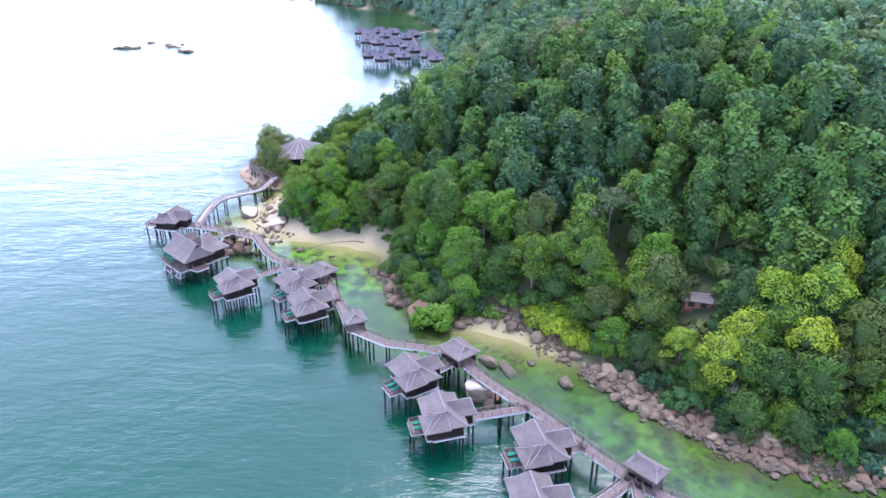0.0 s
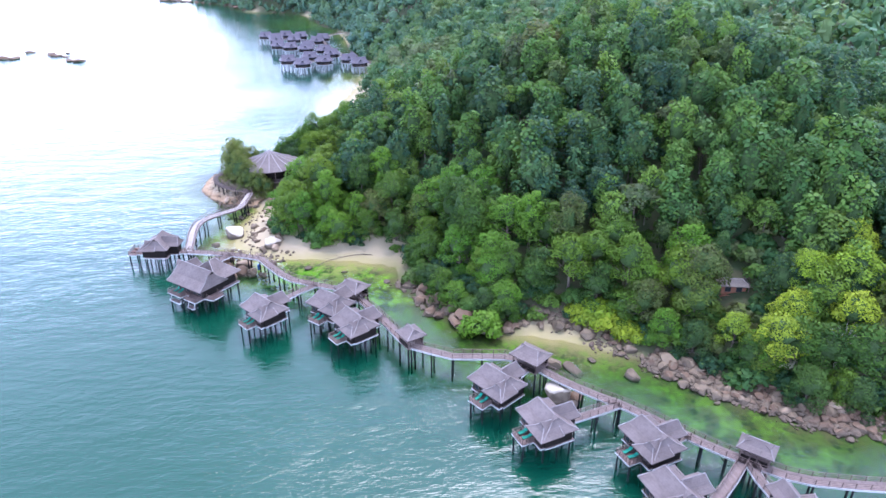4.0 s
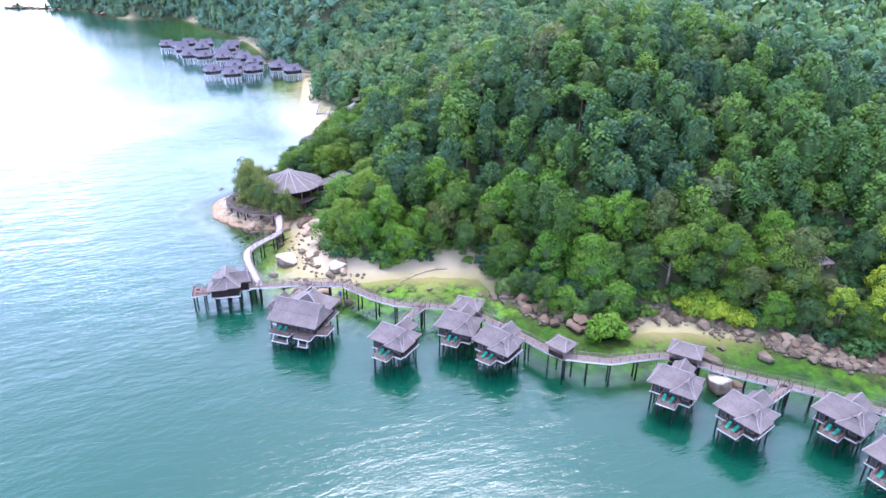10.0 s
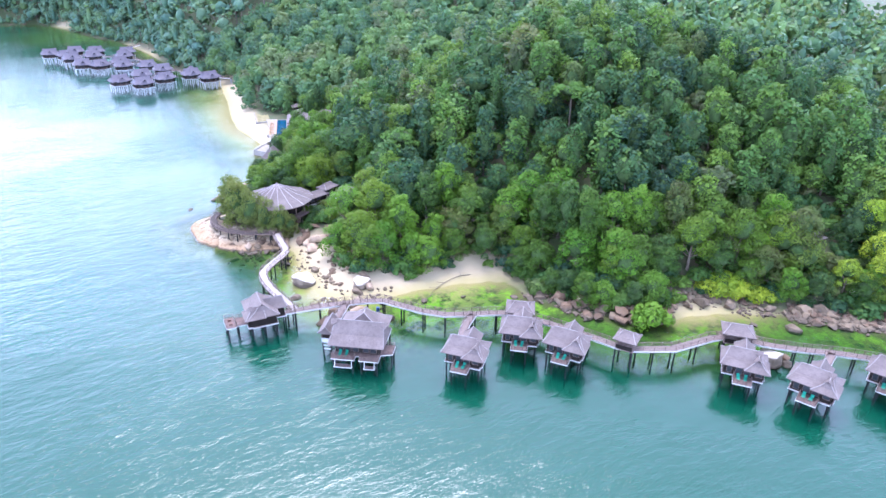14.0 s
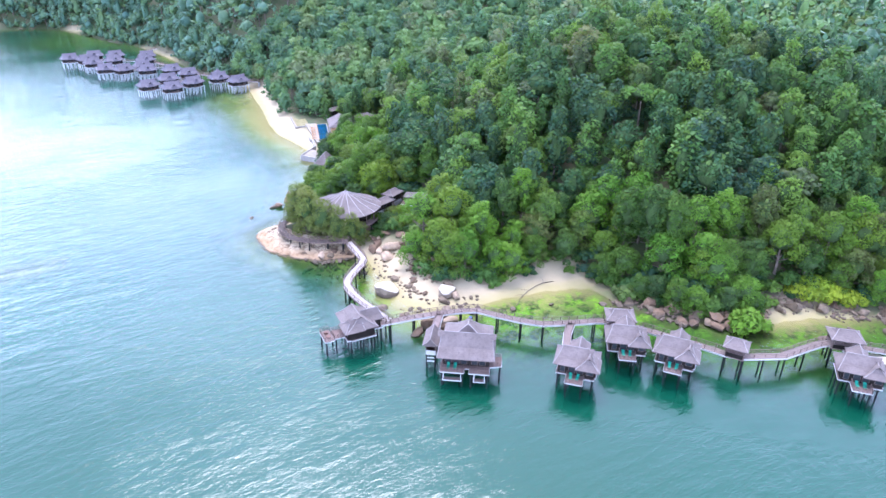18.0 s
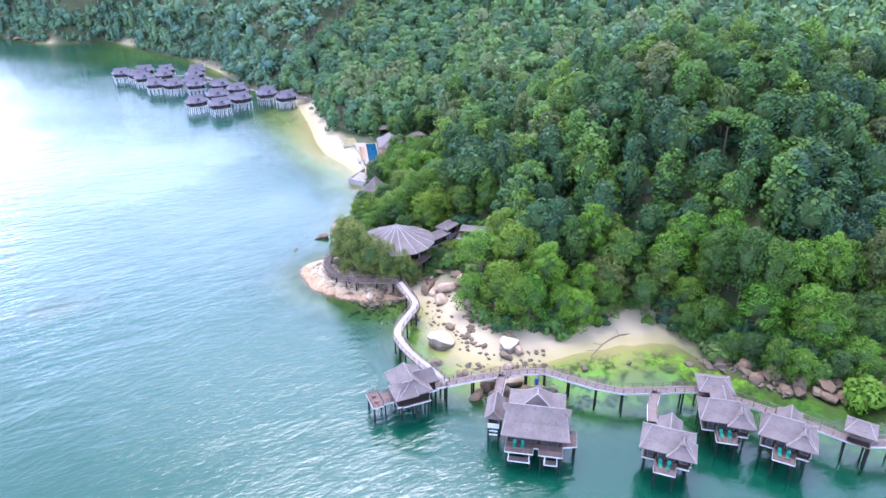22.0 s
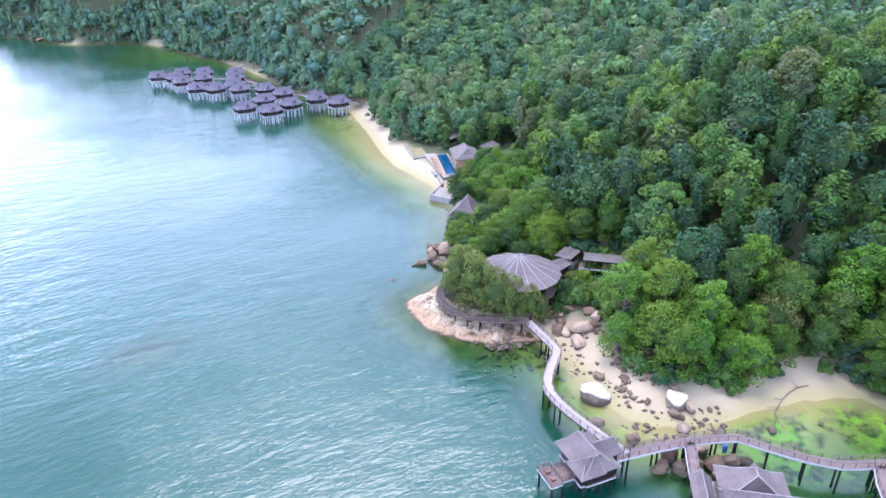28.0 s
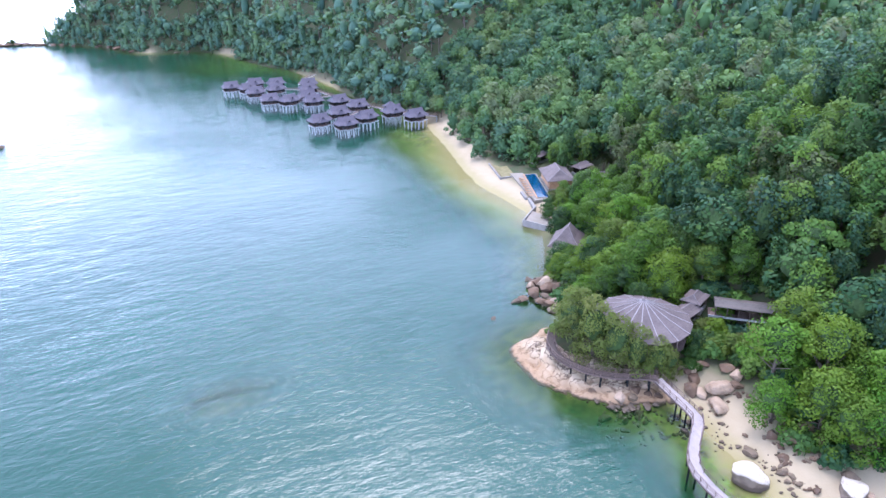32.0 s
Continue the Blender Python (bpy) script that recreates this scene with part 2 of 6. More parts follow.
M_DULLROOF = shingle("weathered bridge roof", (0.075, 0.066, 0.06), (0.115, 0.10, 0.09))
M_REDEARTH = simple("red brown render", (0.22, 0.085, 0.05), (0.30, 0.13, 0.08), 0.8, 0.9)
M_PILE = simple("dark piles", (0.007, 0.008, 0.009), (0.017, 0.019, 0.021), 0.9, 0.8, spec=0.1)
M_PALEPILE = simple("pale piles", (0.3, 0.32, 0.34), (0.42, 0.44, 0.46), 0.7, 0.8)
M_DECK = planks("decking", (0.104, 0.068, 0.06), (0.16, 0.112, 0.1))
M_WALK = planks("walkway planks", (0.125, 0.092, 0.083), (0.19, 0.145, 0.134))
M_PALEWALK = planks("sun-bleached planks", (0.26, 0.225, 0.21), (0.34, 0.30, 0.285))
M_DARKWALK = planks("dark headland planks", (0.035, 0.026, 0.022), (0.07, 0.052, 0.045))
M_RAIL = simple("brown rail", (0.09, 0.06, 0.05), (0.15, 0.105, 0.09), 1.0, 0.7)
M_LOUNGE = simple("green cushion", (0.006, 0.15, 0.10), (0.01, 0.2, 0.13), 2.0, 0.8)
M_CHAIR = simple("red brown chair", (0.11, 0.055, 0.04), (0.15, 0.075, 0.055), 2.0, 0.7)
M_GLASS = simple("dark window", (0.02, 0.025, 0.03), (0.035, 0.04, 0.045), 1.0, 0.12, 0.02, spec=0.2)
M_CONCRETE = simple("weathered concrete", (0.196, 0.182, 0.168), (0.266, 0.252, 0.231), 0.5, 0.85)
M_STONE = simple("pale paving", (0.19, 0.165, 0.13), (0.25, 0.22, 0.18), 0.4, 0.85)
M_GRASS = simple("dry lawn", (0.15, 0.14, 0.055), (0.24, 0.20, 0.10), 0.5, 0.9)
M_SUNBED = simple("teak sunbed", (0.3, 0.17, 0.09), (0.4, 0.24, 0.13), 1.5, 0.7)


def granite(name, a, b, wet=0.5):
    """Boulder: blotched granite, dark streaks, darker brown algae band near the waterline."""
    m, nt = material(name)
    big, mid, small = world_noise(nt, 0.35, 4), world_noise(nt, 1.1, 6, 0.65), world_noise(nt, 7, 5)
    c = mix(nt, step(nt, big.outputs["Fac"], 0.35, 0.65), a, b)
    c = mix(nt, maths(nt, "MULTIPLY", rand(nt), 0.35), c, [v * 0.62 for v in a])
    c = mix(nt, maths(nt, "MULTIPLY", step(nt, mid.outputs["Fac"], 0.52, 0.7), 0.6), c, (0.10, 0.085, 0.075))
    c = mix(nt, maths(nt, "MULTIPLY", small.outputs["Fac"], 0.3), c, [v * 1.25 for v in b])
    geo = nt.nodes.new("ShaderNodeNewGeometry")
    sep = nt.nodes.new("ShaderNodeSeparateXYZ")
    link(nt, geo.outputs["Position"], sep.inputs[0])
    level = maths(nt, "ADD", sep.outputs["Z"], maths(nt, "MULTIPLY", mid.outputs["Fac"], 0.7))
    c = mix(nt, maths(nt, "MULTIPLY", step(nt, level, wet + 0.75, wet + 0.2), 0.8), c, (0.085, 0.065, 0.045))
    finish(nt, c, 0.8, mid.outputs["Fac"], 0.5, 0.15)
    return m


M_ROCK = granite("grey granite", (0.072, 0.051, 0.031), (0.165, 0.122, 0.078))
M_ROCKRED = granite("brown granite", (0.068, 0.040, 0.024), (0.145, 0.092, 0.054))
M_ROCKPALE = granite("pale granite", (0.225, 0.155, 0.0972), (0.378, 0.288, 0.203), 0.9)


def capped_granite():
    """Brown boulder, white where its surface faces up."""
    m, nt = material("whitened granite")
    geo = nt.nodes.new("ShaderNodeNewGeometry")
    up, pos = nt.nodes.new("ShaderNodeSeparateXYZ"), nt.nodes.new("ShaderNodeSeparateXYZ")
    link(nt, geo.outputs["Normal"], up.inputs[0])
    link(nt, geo.outputs["Position"], pos.inputs[0])
    big, mid, small = world_noise(nt, 0.5, 4), world_noise(nt, 1.3, 6, 0.65), world_noise(nt, 8, 5)
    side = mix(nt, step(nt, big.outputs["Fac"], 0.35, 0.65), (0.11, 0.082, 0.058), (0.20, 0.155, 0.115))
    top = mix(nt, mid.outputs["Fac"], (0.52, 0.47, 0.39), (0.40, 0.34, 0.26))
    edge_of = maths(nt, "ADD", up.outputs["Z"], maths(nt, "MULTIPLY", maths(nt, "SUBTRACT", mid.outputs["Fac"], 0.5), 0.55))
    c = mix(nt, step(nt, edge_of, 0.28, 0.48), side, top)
    c = mix(nt, maths(nt, "MULTIPLY", step(nt, mid.outputs["Fac"], 0.56, 0.7), 0.5), c, (0.14, 0.105, 0.08))
    c = mix(nt, maths(nt, "MULTIPLY", small.outputs["Fac"], 0.2), c, (0.2, 0.16, 0.12))
    c = mix(nt, maths(nt, "MULTIPLY", step(nt, maths(nt, "ADD", pos.outputs["Z"], mid.outputs["Fac"]), 1.5, 0.9), 0.85), c, (0.075, 0.055, 0.038))
    finish(nt, c, 0.85, mid.outputs["Fac"], 0.5, 0.15)
    return m


M_ROCKWHITE = capped_granite()


def ledge_granite():
    """Sea-washed granite: cream swells, brown joints and bedding lines, a dark tide band."""
    m, nt = material("ledge granite")
    geo = nt.nodes.new("ShaderNodeNewGeometry")
    sep = nt.nodes.new("ShaderNodeSeparateXYZ")
    link(nt, geo.outputs["Position"], sep.inputs[0])
    big, mid, small = world_noise(nt, 0.22, 4), world_noise(nt, 0.9, 6, 0.65), world_noise(nt, 6, 5)
    c = mix(nt, step(nt, big.outputs["Fac"], 0.35, 0.65), (0.29, 0.222, 0.138), (0.42, 0.35, 0.245))
    warp = nt.nodes.new("ShaderNodeMapping")
    warp.inputs["Rotation"].default_value = (0.3, 0.2, 0.7)
    warp.inputs["Scale"].default_value = (0.16, 0.5, 0.9)
    link(nt, geo.outputs["Position"], warp.inputs["Vector"])
    n = node(nt, "ShaderNodeTexNoise", Scale=1.0, Detail=5.0, Roughness=0.5)
    link(nt, warp.outputs["Vector"], n.inputs["Vector"])
    joint = maths(nt, "ABSOLUTE", maths(nt, "SUBTRACT", n.outputs["Fac"], 0.5))
    c = mix(nt, maths(nt, "MULTIPLY", step(nt, joint, 0.045, 0.012), 0.9), c, (0.075, 0.05, 0.034))
    c = mix(nt, maths(nt, "MULTIPLY", step(nt, mid.outputs["Fac"], 0.54, 0.74), 0.4), c, (0.24, 0.16, 0.10))
    c = mix(nt, maths(nt, "MULTIPLY", small.outputs["Fac"], 0.3), c, (0.2, 0.15, 0.11))
    level = maths(nt, "ADD", sep.outputs["Z"], maths(nt, "MULTIPLY", mid.outputs["Fac"], 1.2))
    c = mix(nt, maths(nt, "MULTIPLY", step(nt, level, 3.4, 1.2), 0.75), c, (0.27, 0.165, 0.085))
    c = mix(nt, maths(nt, "MULTIPLY", step(nt, level, 0.95, 0.6), 0.8), c, (0.06, 0.045, 0.03))
    h = maths(nt, "ADD", mid.outputs["Fac"], maths(nt, "MULTIPLY", step(nt, joint, 0.004, 0.03), 0.8))
    finish(nt, c, 0.85, h, 0.6, 0.2)
    return m


M_LEDGE = ledge_granite()

# ---- helpers for things ----
def link_mesh(name, verts, faces, mat, parent=None, smooth=False):
    me = bpy.data.meshes.new(name)
    me.from_pydata([tuple(v) for v in verts], [], [tuple(f) for f in faces])
    me.materials.append(mat)
    if smooth:
        me.polygons.foreach_set("use_smooth", [True] * len(me.polygons))
    ob = new(name, me)
    ob.parent = parent
    return ob


def part(name, bm, mat, parent, label=""):
    """One mesh object under a thing or a part."""
    me = bpy.data.meshes.new(name)
    bmesh.ops.recalc_face_normals(bm, faces=bm.faces)
    bm.to_mesh(me)
    bm.free()
    me.materials.append(mat)
    ob = new(name, me)
    ob.parent = parent
    if label:
        ob["label"] = label
    return ob


def shared(name, me, parent, m):
    ob = new(name, me)
    ob.parent = parent
    ob.matrix_basis = m
    return ob


def thing(name, m, label, category, group=""):
    ob = new(name)
    ob.empty_display_size = 0.5
    ob.matrix_basis = m
    return tagged(ob, label, category, group)


def box(x0, x1, y0, y1, z0, z1, bm=None):
    bm = bm or bmesh.new()
    vs = [bm.verts.new((x, y, z)) for z in (z0, z1) for x, y in ((x0, y0), (x1, y0), (x1, y1), (x0, y1))]
    for f in ((3, 2, 1, 0), (4, 5, 6, 7), (0, 1, 5, 4), (1, 2, 6, 5), (2, 3, 7, 6), (3, 0, 4, 7)):
        bm.faces.new([vs[i] for i in f])
    return bm


def beam(p, q, w, h, bm=None, up=(0, 0, 1)):
    """A squared bar from p to q, w wide and h deep."""
    bm = bm or bmesh.new()
    p, q = Vector(p), Vector(q)
    d = (q - p).normalized()
    s = d.cross(Vector(up))
    s = s.normalized() if s.length > 1e-4 else Vector((1, 0, 0))
    u = s.cross(d)
    ring = [(-w / 2, -h / 2), (w / 2, -h / 2), (w / 2, h / 2), (-w / 2, h / 2)]
    a = [bm.verts.new(p + s * i + u * j) for i, j in ring]
    b = [bm.verts.new(q + s * i + u * j) for i, j in ring]
    bm.faces.new(a[::-1]), bm.faces.new(b)
    for i in range(4):
        bm.faces.new((a[i], a[(i + 1) % 4], b[(i + 1) % 4], b[i]))
    return bm


def rod(p, q, r0, r1, n=8, bm=None):
    bm = bm or bmesh.new()
    p, q = Vector(p), Vector(q)
    d = (q - p).normalized()
    s = d.orthogonal().normalized()
    u = d.cross(s)
    rings = []
    for c, r in ((p, r0), (q, r1)):
        rings.append([bm.verts.new(c + (s * math.cos(2 * math.pi * i / n) + u * math.sin(2 * math.pi * i / n)) * r) for i in range(n)])
    bm.faces.new(rings[0][::-1]), bm.faces.new(rings[1])
    for i in range(n):
        bm.faces.new((rings[0][i], rings[0][(i + 1) % n], rings[1][(i + 1) % n], rings[1][i]))
    return bm


# ---- the lie of the land ----
COAST = [(900, -420), (260, -30), (140, 48), (95, 68), (70, 79), (57.7, 84), (51, 87), (44, 94), (36.5, 101), (32, 107), (27, 112.5),
         (22, 116.5), (15.5, 121.5), (9.5, 124), (3.5, 126), (-4, 131), (-11.8, 141), (-17, 152.5), (-16.8, 163.5), (-27, 168.8),
         (-38, 172), (-44.5, 173), (-50, 175), (-56, 178.5)]
COAST += [(-60, 183), (-60, 190), (-59, 197), (-57.5, 204), (-55.5, 211), (-57.5, 216), (-65.5, 217.8), (-69.5, 222.5), (-74, 229),
          (-75.3, 237), (-74.5, 243.5), (-69.5, 247.5), (-63.5, 249.5), (-59, 248), (-55, 252.5), (-53, 258), (-51, 264), (-46, 269.5)]
COAST += [(-43, 276), (-36, 285), (-29, 296), (-31, 304.5), (-23, 312), (-22, 331), (-22.2, 346), (-18, 365), (-8, 398), (2, 438), (0, 470),
          (-4, 500), (-6, 530), (-5, 571), (-8, 610), (-10, 640), (-21, 669), (-34, 752), (-52, 786), (-80, 794), (-102, 810)]
COAST += [(-117, 864), (-165, 924), (-176, 932), (-172, 945), (-130, 975), (-60, 1010), (100, 1100), (700, 1500), (2500, 1700), (2500, -420)]
CO = np.array(COAST, float)
HILLS = [(62, 212, 36, 52, 52), (120, 345, 9, 60, 60), (220, 250, 8, 70, 70), (380, 520, 75, 150, 150), (100, 120, 11, 45, 45),
         (250, 740, 66, 170, 170), (20, 830, 38, 110, 70), (-60, 915, 42, 60, 45), (95, 600, 34, 70, 130), (-125, 925, 30, 28, 25)]


def shore(x, y):
    """Distance from the waterline, positive inland."""
    x, y = np.asarray(x, float), np.asarray(y, float)
    best = np.full(x.shape, 1e18)
    inside = np.zeros(x.shape, bool)
    for (ax, ay), (bx, by) in zip(CO, np.roll(CO, -1, 0)):
        dx, dy = bx - ax, by - ay
        t = np.clip(((x - ax) * dx + (y - ay) * dy) / (dx * dx + dy * dy), 0, 1)
        best = np.minimum(best, (x - ax - t * dx) ** 2 + (y - ay - t * dy) ** 2)
        if ay != by:
            cross = ((ay > y) != (by > y)) & (x < (bx - ax) * (y - ay) / (by - ay) + ax)
            inside ^= cross
    d = np.sqrt(best)
    return np.where(inside, d, -d)


def bump2(x, y, cx, cy, sx, sy):
    return np.exp(-((x - cx) ** 2 / (2 * sx * sx) + (y - cy) ** 2 / (2 * sy * sy)))


def height(x, y, d=None):
    x, y = np.asarray(x, float), np.asarray(y, float)
    d = shore(x, y) if d is None else d
    hills = sum(a * bump2(x, y, cx, cy, sx, sy) for cx, cy, a, sx, sy in HILLS)
    land = 0.16 * np.clip(d, 0, 12) + (hills + 3) * (1 - np.exp(-np.clip(d - 6, 0, None) / 30))
    plain = np.clip(1.25 * bump2(x, y, 4, 335, 26, 34), 0, 1)
    land = land * (1 - plain) + np.minimum(land, 0.13 * np.clip(d, 0, 13) + 0.2) * plain - 3.5 * bump2(x, y, -28, 219, 7, 7) * np.clip((d - 8) / 8, 0, 1)
    head = bump2(x, y, -59, 233, 11, 13)
    land = land + 1.6 * head * np.clip(d / 6, 0, 1)
    bay = np.clip(bump2(x, y, -30, 160, 28, 22) + bump2(x, y, 8, 116, 26, 16) + bump2(x, y, 45, 84, 24, 14) + bump2(x, y, -62, 190, 8, 16)
                  + bump2(x, y, -10, 420, 22, 30) + bump2(x, y, -50, 690, 45, 75) + bump2(x, y, -26, 340, 16, 45), 0, 1)
    o = np.clip(-d, 0, None)
    open_sea = -np.minimum(0.28 * o + 0.006 * o * o, 9)
    open_sea = open_sea + 7.2 * np.clip(1.3 * bump2(x, y, -134, 260, 9, 5), 0, 1)
    shallow = -np.minimum(0.045 * o, 1.3)
    return np.where(d > 0, land, open_sea * (1 - bay) + shallow * bay)


def graded(lo, a, b, hi, fine, grow=1.08):
    mid = list(np.arange(a, b + fine / 2, fine))
    left, right, s = [a], [b], fine
    while left[-1] > lo or right[-1] < hi:
        s *= grow
        left.append(max(lo, left[-1] - s)), right.append(min(hi, right[-1] + s))
    return np.array(sorted(set(round(v, 3) for v in left[1:] + mid + right[1:])))


def sheet(name, xs, ys, z, mat, extra):
    X, Y = np.meshgrid(xs, ys)
    n, m = len(xs), len(ys)
    Z, attrs = z(X, Y), extra(X, Y)
    idx = np.arange(n * m).reshape(m, n)
    f = np.stack([idx[:-1, :-1], idx[:-1, 1:], idx[1:, 1:], idx[1:, :-1]], -1).reshape(-1, 4)
    me = bpy.data.meshes.new(name)
    me.from_pydata(np.stack([X, Y, Z], -1).reshape(-1, 3).tolist(), [], f.tolist())
    for key, v in attrs.items():
        me.attributes.new(key, "FLOAT", "POINT").data.foreach_set("value", v.reshape(-1).astype(np.float32))
    me.polygons.foreach_set("use_smooth", [True] * len(me.polygons))
    me.materials.append(mat)
    return new(name, me)


def beach(x, y, d):
    """How sandy the shore is: the bay's beach, the cove, the far beach and its strips."""
    s = bump2(x, y, -36, 172, 17, 9) + bump2(x, y, -55, 196, 8, 19) + 0.9 * bump2(x, y, 13, 123.5, 7, 3.5) + 0.45 * bump2(x, y, 21, 115.5, 6, 4) + bump2(x, y, -50, 178, 9, 8)
    s = s + bump2(x, y, -14, 330, 14, 26) + bump2(x, y, -8, 375, 12, 26) + bump2(x, y, 0, 420, 12, 30) + 0.8 * bump2(x, y, -5, 573, 3.5, 16) + 0.8 * bump2(x, y, -8, 612, 3.5, 9)
    s = s + bump2(x, y, -34, 752, 5, 9) + bump2(x, y, -96, 804, 6, 5)
    return np.clip(1.5 * s, 0, 1) * np.clip((13 - d) / 4, 0, 1)


def ground_material():
    m, nt = material("ground")
    geo = nt.nodes.new("ShaderNodeNewGeometry")
    sep = nt.nodes.new("ShaderNodeSeparateXYZ")
    link(nt, geo.outputs["Position"], sep.inputs[0])
    z = sep.outputs["Z"]
    at = nt.nodes.new("ShaderNodeAttribute")
    at.attribute_name = "sand"
    al = nt.nodes.new("ShaderNodeAttribute")
    al.attribute_name = "weed"
    big, mid, small = world_noise(nt, 0.08, 4), world_noise(nt, 0.3, 6, 0.62), world_noise(nt, 2.5, 5)
    soil = mix(nt, big.outputs["Fac"], (0.045, 0.055, 0.02), (0.03, 0.06, 0.018))
    soil = mix(nt, step(nt, mid.outputs["Fac"], 0.4, 0.7), soil, (0.065, 0.055, 0.03))
    sand = mix(nt, mid.outputs["Fac"], (0.30, 0.242, 0.150), (0.365, 0.305, 0.205))
    sand = mix(nt, maths(nt, "MULTIPLY", small.outputs["Fac"], 0.3), sand, (0.24, 0.185, 0.115))
    sand = mix(nt, maths(nt, "MULTIPLY", step(nt, maths(nt, "ADD", z, maths(nt, "MULTIPLY", mid.outputs["Fac"], 0.5)), 1.15, 0.25), 0.75), sand, (0.23, 0.20, 0.085))
    c = mix(nt, at.outputs["Fac"], soil, sand)
    bed = mix(nt, mid.outputs["Fac"], (0.25, 0.215, 0.075), (0.31, 0.275, 0.125))
    rocky = mix(nt, step(nt, mid.outputs["Fac"], 0.35, 0.65), (0.025, 0.045, 0.008), (0.10, 0.105, 0.022))
    bed = mix(nt, at.outputs["Fac"], rocky, bed)
    lush = nt.nodes.new("ShaderNodeAttribute")
    lush.attribute_name = "lush"
    fresh = mix(nt, lush.outputs["Fac"], (0.095, 0.185, 0.008), (0.16, 0.30, 0.013))
    weed = mix(nt, step(nt, mid.outputs["Fac"], 0.40, 0.60), fresh, (0.012, 0.032, 0.006))
    cover = maths(nt, "MULTIPLY", step(nt, maths(nt, "ADD", big.outputs["Fac"], maths(nt, "MULTIPLY", mid.outputs["Fac"], 0.5)), 0.52, 0.75), al.outputs["Fac"])
    patch = world_noise(nt, 0.9, 4)
    cover = maths(nt, "MULTIPLY", cover, maths(nt, "ADD", 0.45, maths(nt, "MULTIPLY", step(nt, patch.outputs["Fac"], 0.4, 0.56), 0.55)))
    cover = maths(nt, "MULTIPLY", cover, step(nt, maths(nt, "ADD", z, maths(nt, "MULTIPLY", mid.outputs["Fac"], 0.3)), 0.12, -0.12))
    bed = mix(nt, cover, bed, weed)
    bed = mix(nt, maths(nt, "MULTIPLY", step(nt, z, -1.5, -5.0), 0.8), bed, (0.10, 0.16, 0.12))
    c = mix(nt, step(nt, maths(nt, "ADD", z, maths(nt, "MULTIPLY", maths(nt, "SUBTRACT", mid.outputs["Fac"], 0.5), 0.7)), 0.22, -0.38), c, bed)
    finish(nt, c, 0.9, small.outputs["Fac"], 0.4, 0.1)
    return m


def sea_material():
    """Sea: rippled Fresnel gloss over turbid water that hides the bed with depth."""
    m, nt = material("sea water")
    at = nt.nodes.new("ShaderNodeAttribute")
    at.attribute_name = "depth"
    depth = at.outputs["Fac"]
    big = world_noise(nt, 0.012, 4)
    geo = nt.nodes.new("ShaderNodeNewGeometry")
    mp = nt.nodes.new("ShaderNodeMapping")
    mp.inputs["Rotation"].default_value = (0, 0, radians(25))
    mp.inputs["Scale"].default_value = (0.55, 1.3, 1.0)
    link(nt, geo.outputs["Position"], mp.inputs["Vector"])
    waves = []
    for scale, detail in ((0.13, 3), (0.55, 4), (2.2, 4)):
        n = node(nt, "ShaderNodeTexNoise", Scale=scale, Detail=float(detail), Roughness=0.5)
        link(nt, mp.outputs["Vector"], n.inputs["Vector"])
        waves.append(n.outputs["Fac"])
    h = maths(nt, "ADD", maths(nt, "MULTIPLY", waves[0], 0.30), maths(nt, "ADD", maths(nt, "MULTIPLY", waves[1], 0.145), maths(nt, "MULTIPLY", waves[2], 0.036)))
    gust = maths(nt, "ADD", 0.65, maths(nt, "MULTIPLY", step(nt, big.outputs["Fac"], 0.38, 0.62), 0.7))
    calm = maths(nt, "ADD", 0.45, maths(nt, "MULTIPLY", step(nt, depth, 0.5, 3.0), 0.55))
    b = node(nt, "ShaderNodeBump", Strength=1.0, Distance=1.0)
    link(nt, maths(nt, "MULTIPLY", h, maths(nt, "MULTIPLY", gust, calm)), b.inputs["Height"])
    body = mix(nt, step(nt, depth, 0.6, 4.5), (0.020, 0.078, 0.016), (0.003, 0.044, 0.024))
    body = mix(nt, maths(nt, "MULTIPLY", step(nt, big.outputs["Fac"], 0.4, 0.65), 0.35), body, (0.004, 0.052, 0.031))
    d = nt.nodes.new("ShaderNodeBsdfDiffuse")
    link(nt, body, d.inputs["Color"])
    t = nt.nodes.new("ShaderNodeBsdfTransparent")
    link(nt, mix(nt, step(nt, depth, 0.0, 0.8), (0.97, 0.99, 0.95), (0.78, 0.96, 0.76)), t.inputs["Color"])
    hide = maths(nt, "SUBTRACT", 1.0, maths(nt, "POWER", 2.718, maths(nt, "SUBTRACT", maths(nt, "MULTIPLY", depth, -0.12), maths(nt, "MULTIPLY", maths(nt, "MULTIPLY", depth, depth), 0.07))), True)
    under = nt.nodes.new("ShaderNodeMixShader")
    link(nt, hide, under.inputs[0])
    link(nt, t.outputs[0], under.inputs[1])
    link(nt, d.outputs[0], under.inputs[2])
    g = node(nt, "ShaderNodeBsdfGlossy", Roughness=0.018)
    link(nt, b.outputs["Normal"], g.inputs["Normal"])
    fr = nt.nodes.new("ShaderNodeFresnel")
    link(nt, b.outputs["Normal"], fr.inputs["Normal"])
    s = nt.nodes.new("ShaderNodeMixShader")
    # IOR climbs with depth beyond water's own to strengthen the sky's reflection
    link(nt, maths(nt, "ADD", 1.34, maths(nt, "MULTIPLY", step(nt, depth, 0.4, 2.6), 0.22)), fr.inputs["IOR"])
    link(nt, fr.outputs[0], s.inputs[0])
    link(nt, under.outputs[0], s.inputs[1])
    link(nt, g.outputs[0], s.inputs[2])
    out = nt.nodes.new("ShaderNodeOutputMaterial")
